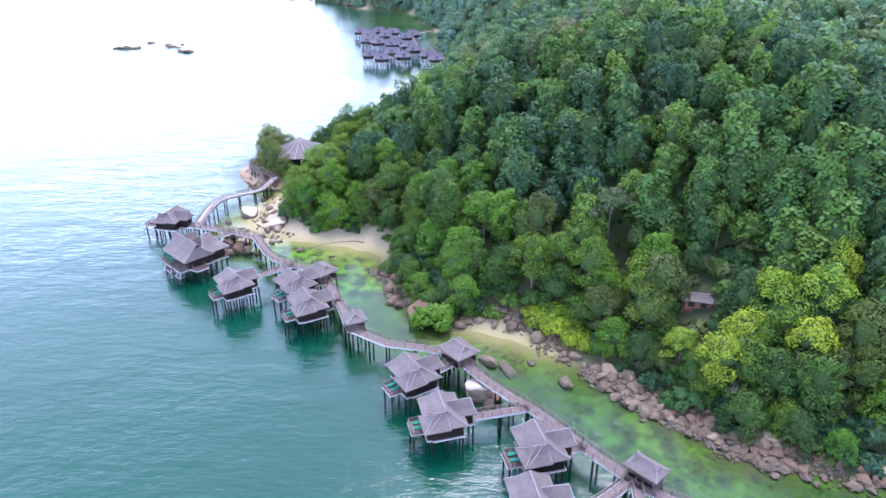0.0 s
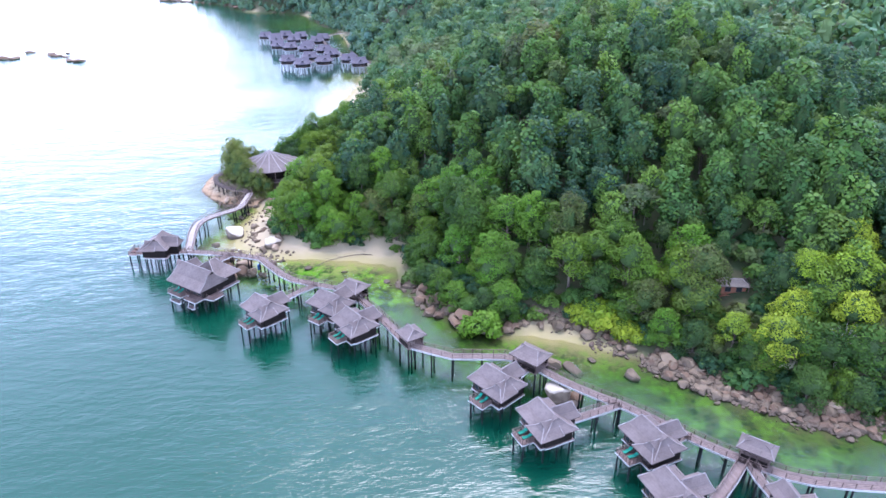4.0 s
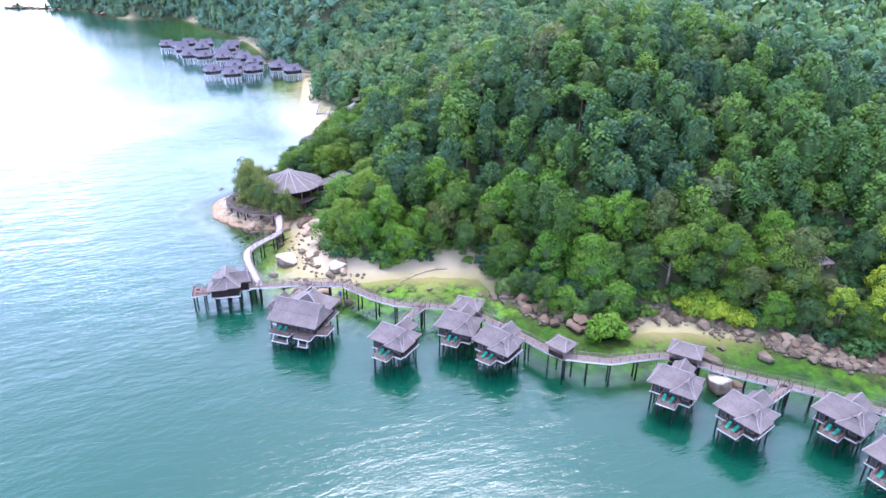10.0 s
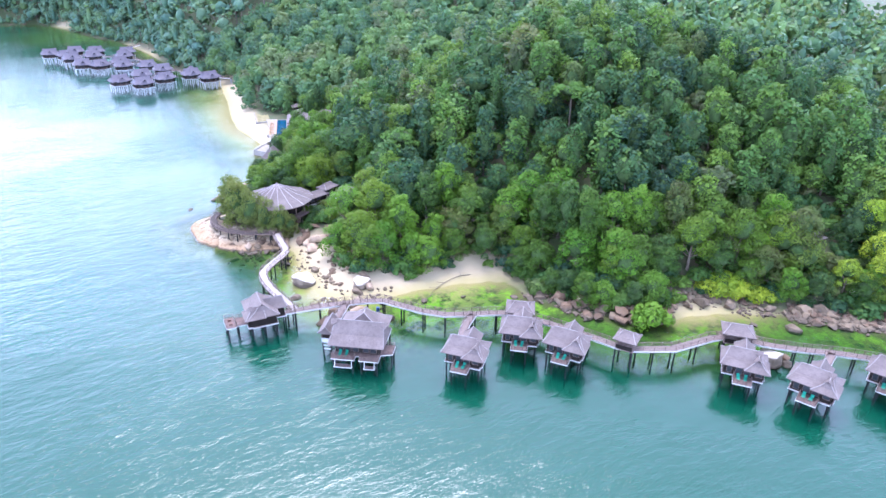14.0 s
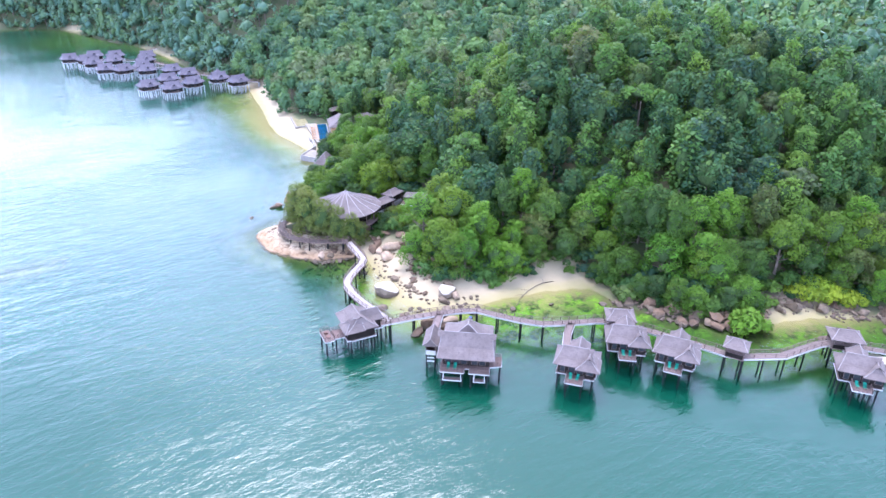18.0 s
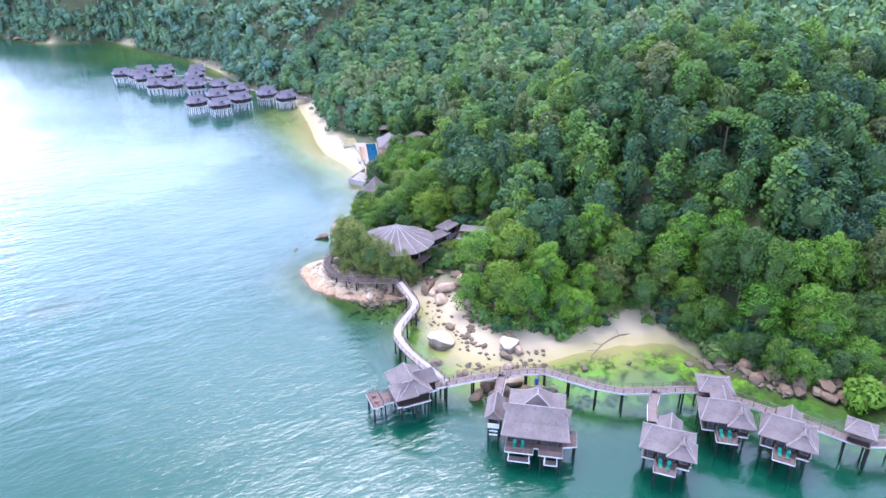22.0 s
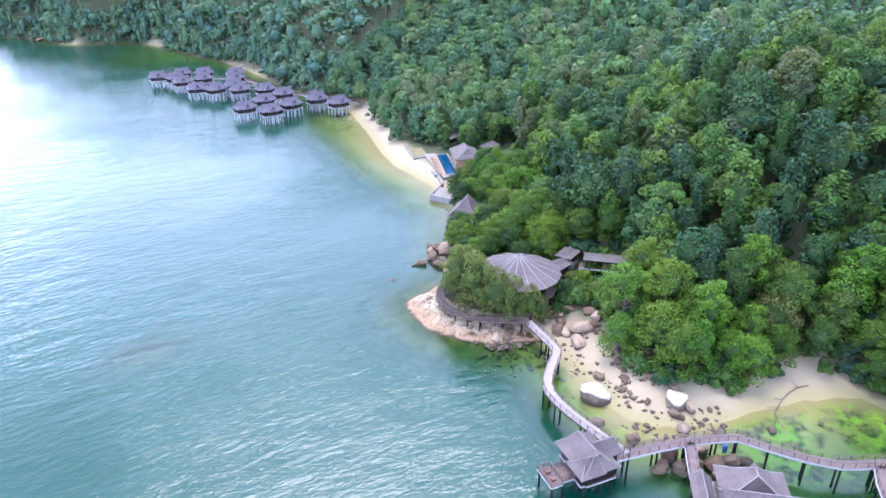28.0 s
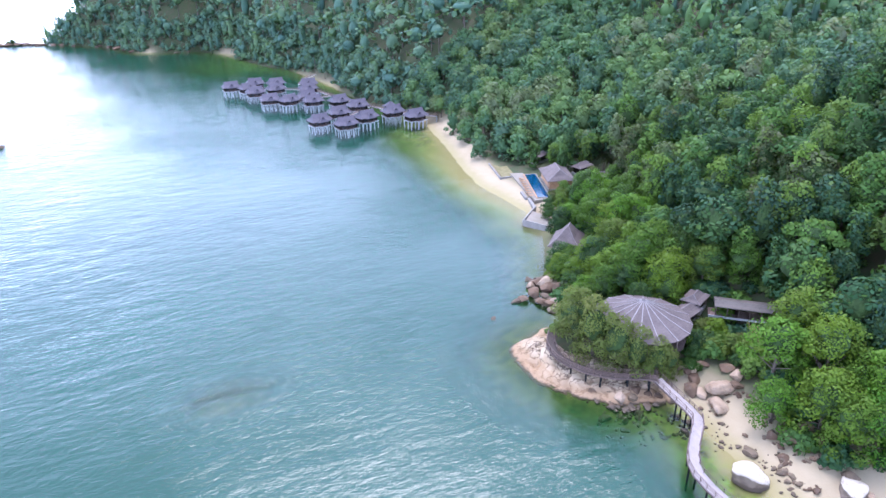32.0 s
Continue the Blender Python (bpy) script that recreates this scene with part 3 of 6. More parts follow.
    link(nt, s.outputs[0], out.inputs["Surface"])
    return m


def rows_out(fine, a):
    """Rows of the sheets: fine near the walk, wider up the far shore, wide beyond."""
    near = graded(-1500, a, 460, 4600, fine)
    return np.concatenate([near[near < 462], np.arange(466, 960, 6.5), graded(960, 960, 961, 4600, 7.0)[1:]])


GX, GY = graded(-4600, -120, 200, 4600, 3.2, 1.06), rows_out(3.2, 60)


def ground_attrs(X, Y):
    d = shore(X, Y)
    weed = np.clip(bump2(X, Y, -26, 158, 25, 13) * 1.6 + bump2(X, Y, 4, 120, 26, 10) + bump2(X, Y, 45, 88, 26, 12) * 1.6 + bump2(X, Y, -61, 198, 7, 14) * 0.9
                   + bump2(X, Y, -6, 425, 18, 20) + bump2(X, Y, -60, 690, 45, 60) * 1.4, 0, 1)
    return {"sand": beach(X, Y, d), "weed": weed, "lush": np.clip(1.4 * bump2(X, Y, -26, 158, 22, 14) + bump2(X, Y, -61, 195, 8, 16), 0, 1)}


ground = sheet("ground", GX, GY, height, ground_material(), ground_attrs)
tagged(ground, "wooded island ground with sandy beaches and shallow green seabed", "ground", kind="structure")
SX, SY = graded(-4600, -140, 120, 4600, 4.8, 1.07), rows_out(4.8, 30)
water = sheet("water", SX, SY, lambda X, Y: np.zeros(X.shape), sea_material(), lambda X, Y: {"depth": np.clip(-height(X, Y), 0, 10)})
tagged(water, "calm turquoise sea, clear and green over the shallows", "water", kind="structure")


def gz(x, y):
    return float(height(np.array([x]), np.array([y]))[0])

# ---- roofs ----
def hip(x0, x1, y0, y1, ze, zr, along="x", in0=1.0, in1=1.0, thick=0.16):
    """A hipped roof shell with a soft break towards the eaves; returns the bmesh and its arrises."""
    bm = bmesh.new()
    if along == "x":
        r0, r1 = Vector((x0 + in0, (y0 + y1) / 2, zr)), Vector((x1 - in1, (y0 + y1) / 2, zr))
        base = [Vector((x0, y0, ze)), Vector((x1, y0, ze)), Vector((x1, y1, ze)), Vector((x0, y1, ze))]
        top = [r0, r1, r1, r0]
    else:
        r0, r1 = Vector(((x0 + x1) / 2, y0 + in0, zr)), Vector(((x0 + x1) / 2, y1 - in1, zr))
        base = [Vector((x0, y0, ze)), Vector((x1, y0, ze)), Vector((x1, y1, ze)), Vector((x0, y1, ze))]
        top = [r0, r0, r1, r1]
    midz = ze + 0.40 * (zr - ze)
    mid = [Vector((b.x + (t.x - b.x) * 0.5, b.y + (t.y - b.y) * 0.5, midz)) for b, t in zip(base, top)]
    lift = [b + Vector((0, 0, 0.10)) for b in base]
    B = [bm.verts.new(v) for v in lift]
    M = [bm.verts.new(v) for v in mid]
    R = {}
    for t in (r0, r1):
        R[tuple(t)] = bm.verts.new(t)
    U = [bm.verts.new(v - Vector((0, 0, thick))) for v in lift]
    UM = [bm.verts.new(v - Vector((0, 0, thick))) for v in mid]
    for i in range(4):
        j = (i + 1) % 4
        bm.faces.new((B[i], B[j], M[j], M[i]))
        a, b = R[tuple(top[i])], R[tuple(top[j])]
        bm.faces.new((M[i], M[j], b) if a is b else (M[i], M[j], b, a))
        bm.faces.new((U[j], U[i], B[i], B[j]))
        bm.faces.new((U[i], U[j], UM[j], UM[i]))
    bm.faces.new(UM)
    arris = [(r0, r1)] + [(lift[i], mid[i]) for i in range(4)] + [(mid[i], top[i]) for i in range(4)]
    return bm, arris


def caps(parent, arris, w=0.16, mat=None):
    for p, q in arris:
        if (q - p).length > 0.3:
            up = Vector((0, 0, 0.03))
            part("ridge_cap", beam(p + up, q + up, w, 0.10), mat or M_CAP, parent)


def roof(name, parent, mat, with_caps=True, gable=(), cap_mat=None, **k):
    bm, arris = hip(**k)
    r = part(name, bm, mat, parent)
    if with_caps:
        caps(r, arris, mat=cap_mat)
    for end, s in gable:
        # small gablet at one end of the ridge: two short slopes and a dark triangle under them
        p, q = arris[0]
        d = (q - p).normalized() if (q - p).length > 0.01 else Vector((1, 0, 0))
        o, d = (p, -d) if end == 0 else (q, d)
        side = Vector((-d.y, d.x, 0))
        a, b = o - d * 0.5 + Vector((0, 0, 0.08)), o + d * 0.95 * s + Vector((0, 0, 0.14))
        for sg in (-1, 1):
            bm = bmesh.new()
            low = Vector((0, 0, -1.0 * s)) + side * sg * 1.15 * s
            vs = [bm.verts.new(v) for v in (a, b, b + low - d * 0.35, a + low * 0.5, a - Vector((0, 0, 0.1)), b - Vector((0, 0, 0.1)), b + low - d * 0.35 - Vector((0, 0, 0.1)), a + low * 0.5 - Vector((0, 0, 0.1)))]
            for f in ((0, 1, 2, 3), (4, 5, 6, 7), (0, 1, 5, 4), (1, 2, 6, 5), (2, 3, 7, 6), (3, 0, 4, 7)):
                bm.faces.new([vs[i] for i in f])
            part("gablet_slope", bm, mat, r)
        bm = bmesh.new()
        c = o + d * 0.35 * s
        tri = [c + Vector((0, 0, 0.0)), c - side * 0.85 * s - Vector((0, 0, 0.85 * s)), c + side * 0.85 * s - Vector((0, 0, 0.85 * s))]
        vs = [bm.verts.new(v + d * e) for e in (0, 0.06) for v in tri]
        for f in ((0, 1, 2), (3, 4, 5), (0, 1, 4, 3), (1, 2, 5, 4), (2, 0, 3, 5)):
            bm.faces.new([vs[i] for i in f])
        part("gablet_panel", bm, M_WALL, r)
    return r


def rails(parent, pts, z, step_len=1.6, h=0.95, mat=None, ends=True, wide=0.07):
    """Posts with a top and a middle rail along a line of points."""
    mat = mat or M_RAIL
    for (ax, ay), (bx, by) in zip(pts, pts[1:]):
        n = max(1, round(math.hypot(bx - ax, by - ay) / step_len))
        for zz, w in ((h, 0.11), (h * 0.55, 0.05), (h * 0.25, 0.05)):
            part("rail", beam((ax, ay, z + zz), (bx, by, z + zz), w, 0.06), mat, parent)
        for i in range(n + (1 if ends else 0)):
            t = i / n
            x, y = ax + (bx - ax) * t, ay + (by - ay) * t
            part("post", beam((x, y, z - 0.1), (x, y, z + h + 0.06), wide * 1.4, wide * 1.4, up=(1, 0, 0)), mat, parent)


def piles(parent, pts, top, r=0.19, mat=None, low=-2.5):
    for x, y in pts:
        part("stilt", rod((x, y, low), (x, y, top), r * 1.05, r, 8), mat or M_PILE, parent)


def edge(parent, pts, z, h=0.21, w=0.13, mat=None, closed=True):
    """A painted edge beam round a floor."""
    m = len(pts)
    for i in range(m if closed else m - 1):
        (ax, ay), (bx, by) = pts[i], pts[(i + 1) % m]
        part("edge_beam", beam((ax, ay, z), (bx, by, z), w, h), mat or M_WHITE, parent)


def slab(name, pts, z0, z1, mat, parent):
    bm = bmesh.new()
    lo = [bm.verts.new((x, y, z0)) for x, y in pts]
    hi = [bm.verts.new((x, y, z1)) for x, y in pts]
    bm.faces.new(lo[::-1]), bm.faces.new(hi)
    for i in range(len(pts)):
        j = (i + 1) % len(pts)
        bm.faces.new((lo[i], lo[j], hi[j], hi[i]))
    return part(name, bm, mat, parent)


def window_in(parent, x0, x1, y, z0, z1, face=-1):
    w = part("window", box(x0, x1, min(y, y + 0.05 * face), max(y, y + 0.05 * face), z0, z1), M_GLASS, parent, "dark glazed window")
    for a, b, c, d in ((x0 - .06, x1 + .06, z1, z1 + .07), (x0 - .06, x1 + .06, z0 - .07, z0), (x0 - .06, x0, z0, z1), (x1, x1 + .06, z0, z1)):
        part("window_frame", box(a, b, y - 0.07, y + 0.07, c, d), M_RAIL, w)


LOUNGERS = []


def sea_villa():
    """One stilted villa. Its front edge of the sun deck is at y = 0, the link to the walkway at y = 11."""
    v = thing("sea_villa", Matrix(), "stilted wooden villa with weathered shingle roofs standing in the sea", "villa", "villas along the walkway")
    F = 3.75
    floor_line = [(-3.9, 3.0), (-1.75, 3.0), (-1.75, 0.0), (1.75, 0.0), (1.75, 2.3), (3.8, 2.3), (3.8, 3.2), (4.1, 3.2), (4.1, 8.9), (1.6, 8.9), (1.6, 11.2), (-1.6, 11.2), (-1.6, 8.9), (-3.9, 8.9)]
    slab("floor", floor_line, F - 0.16, F, M_DECK, v)
    edge(v, floor_line, F - 0.2)
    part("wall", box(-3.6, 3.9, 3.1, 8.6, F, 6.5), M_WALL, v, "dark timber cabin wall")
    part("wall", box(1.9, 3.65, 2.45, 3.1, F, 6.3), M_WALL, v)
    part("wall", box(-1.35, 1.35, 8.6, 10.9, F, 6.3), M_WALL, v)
    for x0, x1, y in ((-3.1, -2.2, 3.1), (-1.4, -0.2, 3.1), (0.2, 1.4, 3.1), (2.2, 3.4, 2.45)):
        window_in(v, x0, x1, y, F + 0.35 if y > 3 else F + 0.9, F + 2.1)
    part("door", box(-1.36, -1.30, 9.2, 10.2, F, F + 2.05), M_RAIL, v, "brown timber door")
    roof("main_roof", v, M_ROOF, x0=-4.6, x1=4.5, y0=2.3, y1=9.3, ze=6.0, zr=8.6, along="x", in0=1.5, in1=2.3, gable=((1, 1.0),))
    roof("front_roof", v, M_ROOF, x0=-0.1, x1=4.8, y0=1.6, y1=6.2, ze=5.9, zr=8.0, along="y", in0=2.2, in1=0.2, gable=((0, 0.9),))
    roof("entrance_roof", v, M_ROOF, x0=-2.1, x1=2.1, y0=6.5, y1=11.5, ze=6.15, zr=8.2, along="y", in0=0.1, in1=0.7)
    rails(v, [(-1.65, 2.9), (-1.65, 0.1), (1.65, 0.1), (1.65, 2.2)], F, 0.8, 0.85)
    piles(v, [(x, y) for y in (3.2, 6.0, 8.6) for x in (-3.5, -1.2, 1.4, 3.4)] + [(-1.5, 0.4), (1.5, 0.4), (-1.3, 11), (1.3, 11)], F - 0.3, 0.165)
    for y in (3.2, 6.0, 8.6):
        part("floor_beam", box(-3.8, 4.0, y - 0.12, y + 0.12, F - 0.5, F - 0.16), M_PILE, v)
    return v


def lounger(m):
    t = thing("sun_lounger", m, "sun lounger with a green cushion on a villa deck", "lounger", "sun loungers on the decks")
    part("frame", box(-0.33, 0.33, 0, 1.9, 0.22, 0.30), M_RAIL, t)
    part("cushion", box(-0.31, 0.31, 0.02, 1.25, 0.30, 0.40), M_LOUNGE, t)
    bm = beam((0, 1.25, 0.37), (0, 1.85, 0.72), 0.62, 0.10)
    part("backrest", bm, M_LOUNGE, t)
    for x in (-0.28, 0.28):
        for y in (0.15, 1.7):
            part("leg", beam((x, y, 0), (x, y, 0.22), 0.06, 0.06, up=(1, 0, 0)), M_RAIL, t)
    return t


def at(cx, cy, ux, uy, z=0.0):
    """A pose on the water at (cx, cy) with the local x axis along (ux, uy)."""
    return pose(cx, cy, z, 0, 0, math.degrees(math.atan2(uy, ux)))


VILLAS = [(-54.6, 134.05, 2.0, -2.75), (-39.4, 132.9, 2.1, -2.2), (-35.6, 124.7, 1.6, -2.9), (-10.9, 98.7, 1.7, -2.75), (-6.1, 88.5, 0.8, -3.2),
          (9.6, 80.8, 0.65, -2.7), (7.3, 69.7, 0.15, -1.0), (28.2, 57.4, 1.0, -0.08), (-84.6, 177.7, -0.7, -3.7)]
first_villa = sea_villa()
first_villa.matrix_basis = at(*VILLAS[0])
first_lounger = None
for i, v in enumerate(VILLAS):
    if i:
        last_villa = copy_thing(first_villa, at(*v))
    for dx, turn in ((-0.75, 4), (0.45, -5)) if i < 8 else ():
        m = at(*v, 3.75) @ pose(dx, 0.75, 0, 0, 0, turn)
        if first_lounger is None:
            first_lounger = lounger(m)
        else:
            copy_thing(first_lounger, m)


def suite():
    """The large villa: two pavilions, two sun decks and a gatehouse on its own piles."""
    v = thing("sea_suite", at(-69.75, 149.65, 0.727, -0.687), "large stilted villa with two shingle-roofed pavilions and sun decks", "villa", "villas along the walkway")
    F = 3.75
    line = [(-5.0, 2.6), (-5.0, 0.0), (-0.1, 0.0), (-0.1, 1.6), (0.9, 1.6), (0.9, 0.0), (5.0, 0.0), (5.0, 2.6), (7.4, 3.2), (7.4, 6.4), (5.2, 6.4), (5.2, 13.2), (-5.0, 13.2)]
    slab("floor", line, F - 0.16, F, M_DECK, v)
    edge(v, line, F - 0.2)
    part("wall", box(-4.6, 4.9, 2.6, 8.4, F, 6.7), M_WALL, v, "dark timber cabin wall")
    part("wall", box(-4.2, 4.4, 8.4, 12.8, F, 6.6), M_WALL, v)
    for x in (-4.1, -2.5, -0.9, 1.3, 2.9):
        window_in(v, x, x + 1.2, 2.6, F + 0.3, F + 2.2)
    roof("main_roof", v, M_ROOF, x0=-5.8, x1=6.0, y0=0.9, y1=9.2, ze=6.2, zr=10.1, along="x", in0=0.75, in1=0.75, gable=((0, 1.0), (1, 1.0)))
    roof("back_roof", v, M_ROOF, cap_mat=M_PALECAP, x0=-5.3, x1=5.3, y0=6.6, y1=14.0, ze=6.3, zr=9.6, along="y", in0=2.6, in1=3.0, gable=((1, 0.9),))
    for x0, x1 in ((-4.9, -0.2), (1.0, 4.9)):
        rails(v, [(x0, 1.6), (x0, 0.1), (x1, 0.1), (x1, 1.6)], F, 0.8, 0.85)
    rails(v, [(5.1, 3.2), (7.3, 3.3), (7.3, 6.3), (5.3, 6.3)], F, 0.8, 0.85)
    piles(v, [(x, y) for y in (2.8, 6.2, 9.6, 12.8) for x in (-4.6, -1.4, 1.7, 4.8)] + [(7.1, 3.7), (7.1, 6.0), (-4.6, 0.4), (-0.5, 0.4), (1.3, 0.4), (4.6, 0.4)], F - 0.3)
    for y in (2.8, 6.2, 9.6, 12.8):
        part("floor_beam", box(-4.8, 5.0, y - 0.12, y + 0.12, F - 0.5, F - 0.16), M_PILE, v)
    for x0, x1 in ((-4.4, -0.6), (1.9, 4.2)):
        part("landing", box(x0, x1, -0.2, 1.0, 1.72, 1.82), M_DECK, v, "small boat landing")
        for a, b in (((x0, -0.2), (x1, -0.2)), ((x0, -0.2), (x0, 1.0)), ((x1, -0.2), (x1, 1.0))):
            part("landing_edge", beam((*a, 1.77), (*b, 1.77), 0.14, 0.16), M_WHITE, v)
        for x in (x0 + 0.1, x1 - 0.1):
            part("landing_strut", beam((x, 0.0, 1.8), (x, 0.7, F - 0.3), 0.14, 0.14), M_WHITE, v)
            part("landing_strut", beam((x, 0.9, -1.0), (x, 0.9, 1.8), 0.16, 0.16, up=(1, 0, 0)), M_PILE, v)
    return v


suite()
for dx in (-3.4, -2.0):
    copy_thing(first_lounger, at(-69.75, 149.65, 0.727, -0.687, 3.75) @ pose(dx, 0.5, 0))


def long_deck(v):
    """The last villa's deck reaches further out over the sea."""
    F, line = 3.75, [(-2.4, -2.2), (2.2, -2.2), (2.2, -0.1), (-2.4, -0.1)]
    slab("sun_deck", line, F - 0.16, F, M_DECK, v)
    edge(v, line, F - 0.2)
    rails(v, [(-2.3, -0.1), (-2.3, -2.1), (2.1, -2.1), (2.1, -0.1)], F, 0.8, 0.9)
    piles(v, [(-2.1, -1.9), (1.9, -1.9)], F - 0.3)
    for x in (-1.0, 0.8):
        part("deck_chair", box(x - 0.35, x + 0.35, -1.5, -0.7, F, F + 0.45), M_CHAIR, v)


long_deck(last_villa)


def gatehouse():
    g = thing("gatehouse", at(-69.75, 149.65, 0.727, -0.687) @ pose(-7.6, 8.4, 0), "small shingle-roofed gatehouse with white panels on piles", "gatehouse")
    F = 3.75
    slab("floor", [(-1.1, -2.6), (1.1, -2.6), (1.1, 2.6), (-1.1, 2.6)], F - 0.16, F, M_DECK, g)
    roof("roof", g, M_ROOF, x0=-1.7, x1=1.7, y0=-3.1, y1=3.1, ze=5.9, zr=7.6, along="y", in0=0.1, in1=0.1)
    part("front_panel", box(-1.05, 1.05, -2.65, -2.5, F - 0.3, F + 0.75), M_WHITE, g, "white painted panel")
    for x in (-1.0, 1.0):
        for y in (-2.4, 2.4):
            part("post", beam((x, y, F), (x, y, 6.0), 0.16, 0.16, up=(1, 0, 0)), M_RAIL, g)
        part("side_panel", box(x - 0.05, x + 0.05, -2.4, 2.4, F, F + 0.9), M_RAIL, g)
    piles(g, [(-0.9, -2.2), (0.9, -2.2), (-0.9, 2.2), (0.9, 2.2)], F - 0.1)
    part("brace", box(-1.0, 1.0, -2.35, -2.2, 1.5, 1.75), M_WHITE, g)
    part("brace", box(-1.0, 1.0, -2.35, -2.2, 2.4, 2.6), M_WHITE, g)
    return g


gatehouse()


# ---- walkways ----
def smooth_line(pts, n=3):
    """Catmull-Rom through the points."""
    out = []
    p = [pts[0]] + list(pts) + [pts[-1]]
    for i in range(1, len(p) - 2):
        for k in range(n):
            t = k / n
            out.append(tuple(0.5 * (2 * p[i][a] + (p[i + 1][a] - p[i - 1][a]) * t + (2 * p[i - 1][a] - 5 * p[i][a] + 4 * p[i + 1][a] - p[i + 2][a]) * t * t
                             + (3 * p[i][a] - p[i - 1][a] - 3 * p[i + 1][a] + p[i + 2][a]) * t ** 3) for a in range(2)))
    return out + [tuple(pts[-1])]


def offset(pts, s):
    """The line moved sideways by s, to its left for positive s."""
    out = []
    for i, (x, y) in enumerate(pts):
        a, b = pts[max(0, i - 1)], pts[min(len(pts) - 1, i + 1)]
        d = math.hypot(b[0] - a[0], b[1] - a[1])
        out.append((x - (b[1] - a[1]) / d * s, y + (b[0] - a[0]) / d * s))
    return out


def walkway(name, pts, label, width=2.0, z=4.0, pile_step=4.2, mat_pile=None, post_step=2.0, white=(1, -1), rail_sides=(1, -1), deck=None):
    w = thing(name, Matrix(), label, "walkway", "timber walkways on piles")
    L, R = offset(pts, width / 2), offset(pts, -width / 2)
    for i in range(len(pts) - 1):
        d = part("deck", slab_bm([L[i], R[i], R[i + 1], L[i + 1]], z - 0.14, z), deck or M_WALK, w)
    for s, line in ((1, offset(pts, width / 2 + 0.06)), (-1, offset(pts, -width / 2 - 0.06))):
        for a, b in zip(line, line[1:]):
            part("edge_beam", beam((*a, z - 0.24), (*b, z - 0.24), 0.14, 0.30), M_WHITE if s in white else M_RAIL, w)
    for s in rail_sides:
        line = offset(pts, s * (width / 2 - 0.06))
        for a, b in zip(line, line[1:]):
            n = max(1, round(math.dist(a, b) / post_step))
            for zz, wd in ((0.98, 0.12), (0.62, 0.05), (0.3, 0.05)):
                part("rail", beam((*a, z + zz), (*b, z + zz), wd, 0.06), M_RAIL, w)
            for k in range(n):
                x, y = a[0] + (b[0] - a[0]) * k / n, a[1] + (b[1] - a[1]) * k / n
                part("post", beam((x, y, z - 0.1), (x, y, z + 1.05), 0.11, 0.11, up=(1, 0, 0)), M_RAIL, w)
    run = 0.0
    for a, b, la, ra in zip(pts, pts[1:], offset(pts, width / 2 - 0.3), offset(pts, 0.3 - width / 2)):
        run += math.dist(a, b)
        if run >= pile_step:
            run = 0.0
            for p in (la, ra):
                g = gz(*p)
                if g < z - 0.6:
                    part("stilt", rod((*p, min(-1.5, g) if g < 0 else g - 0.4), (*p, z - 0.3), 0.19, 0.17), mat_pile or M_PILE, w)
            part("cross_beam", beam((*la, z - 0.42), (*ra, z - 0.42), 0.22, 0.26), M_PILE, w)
    return w


def slab_bm(pts, z0, z1):
    bm = bmesh.new()
    lo = [bm.verts.new((x, y, z0)) for x, y in pts]
    hi = [bm.verts.new((x, y, z1)) for x, y in pts]
    bm.faces.new(lo[::-1]), bm.faces.new(hi)
    for i in range(len(pts)):
        j = (i + 1) % len(pts)
        bm.faces.new((lo[i], lo[j], hi[j], hi[i]))
    return bm


MAIN = [(-71.5, 174.6), (-66, 173), (-60.3, 171), (-55.5, 168.8), (-52.2, 166.8), (-49.8, 162.2), (-47, 157.3), (-43.8, 153.3), (-38.5, 150.0), (-33.5, 147.2), (-30.2, 144.6),
        (-28.2, 140.5), (-25.6, 134.5), (-23.0, 128), (-20.9, 122), (-19.2, 119.3), (-15.5, 116.7), (-11.8, 114.2), (-6, 113), (-1.5, 112), (1.5, 110.6),
        (4.6, 106.2), (7.2, 102.4), (9.9, 99.1), (12.3, 96.5), (15.2, 93.7), (18, 90.4), (21.2, 86), (24.5, 81.6), (27.2, 78.5), (30.5, 75), (33.5, 72.4), (37, 70.4), (42.5, 68.5), (49, 66.6), (57, 64.5), (66, 62)]
CURVE = smooth_line([(-71.5, 174.6), (-71.8, 181), (-72.1, 188), (-71.2, 194.6), (-68.6, 198.2), (-64.2, 201.6), (-60.6, 204.6), (-59.4, 210), (-58.2, 217)], 2)
walkway("walkway", MAIN, "long timber walkway on dark stilts with brown rails", 1.9, 4.0, 3.4, white=(-1,))
walkway("curved_walkway", CURVE, "curved pale timber walkway on dark piles leading to the headland", 1.9, 4.05, 3.6, white=(), deck=M_PALEWALK)
HEADWALK = smooth_line([(-58.2, 217), (-61, 219.3), (-65, 221.8), (-68.6, 226), (-70.6, 232.2), (-69.2, 237.6), (-66, 241)], 2)
walkway("headland_walkway", HEADWALK, "dark timber walkway following the rocks of the headland", 1.8, 4.4, 3.0, white=(), deck=M_DARKWALK)
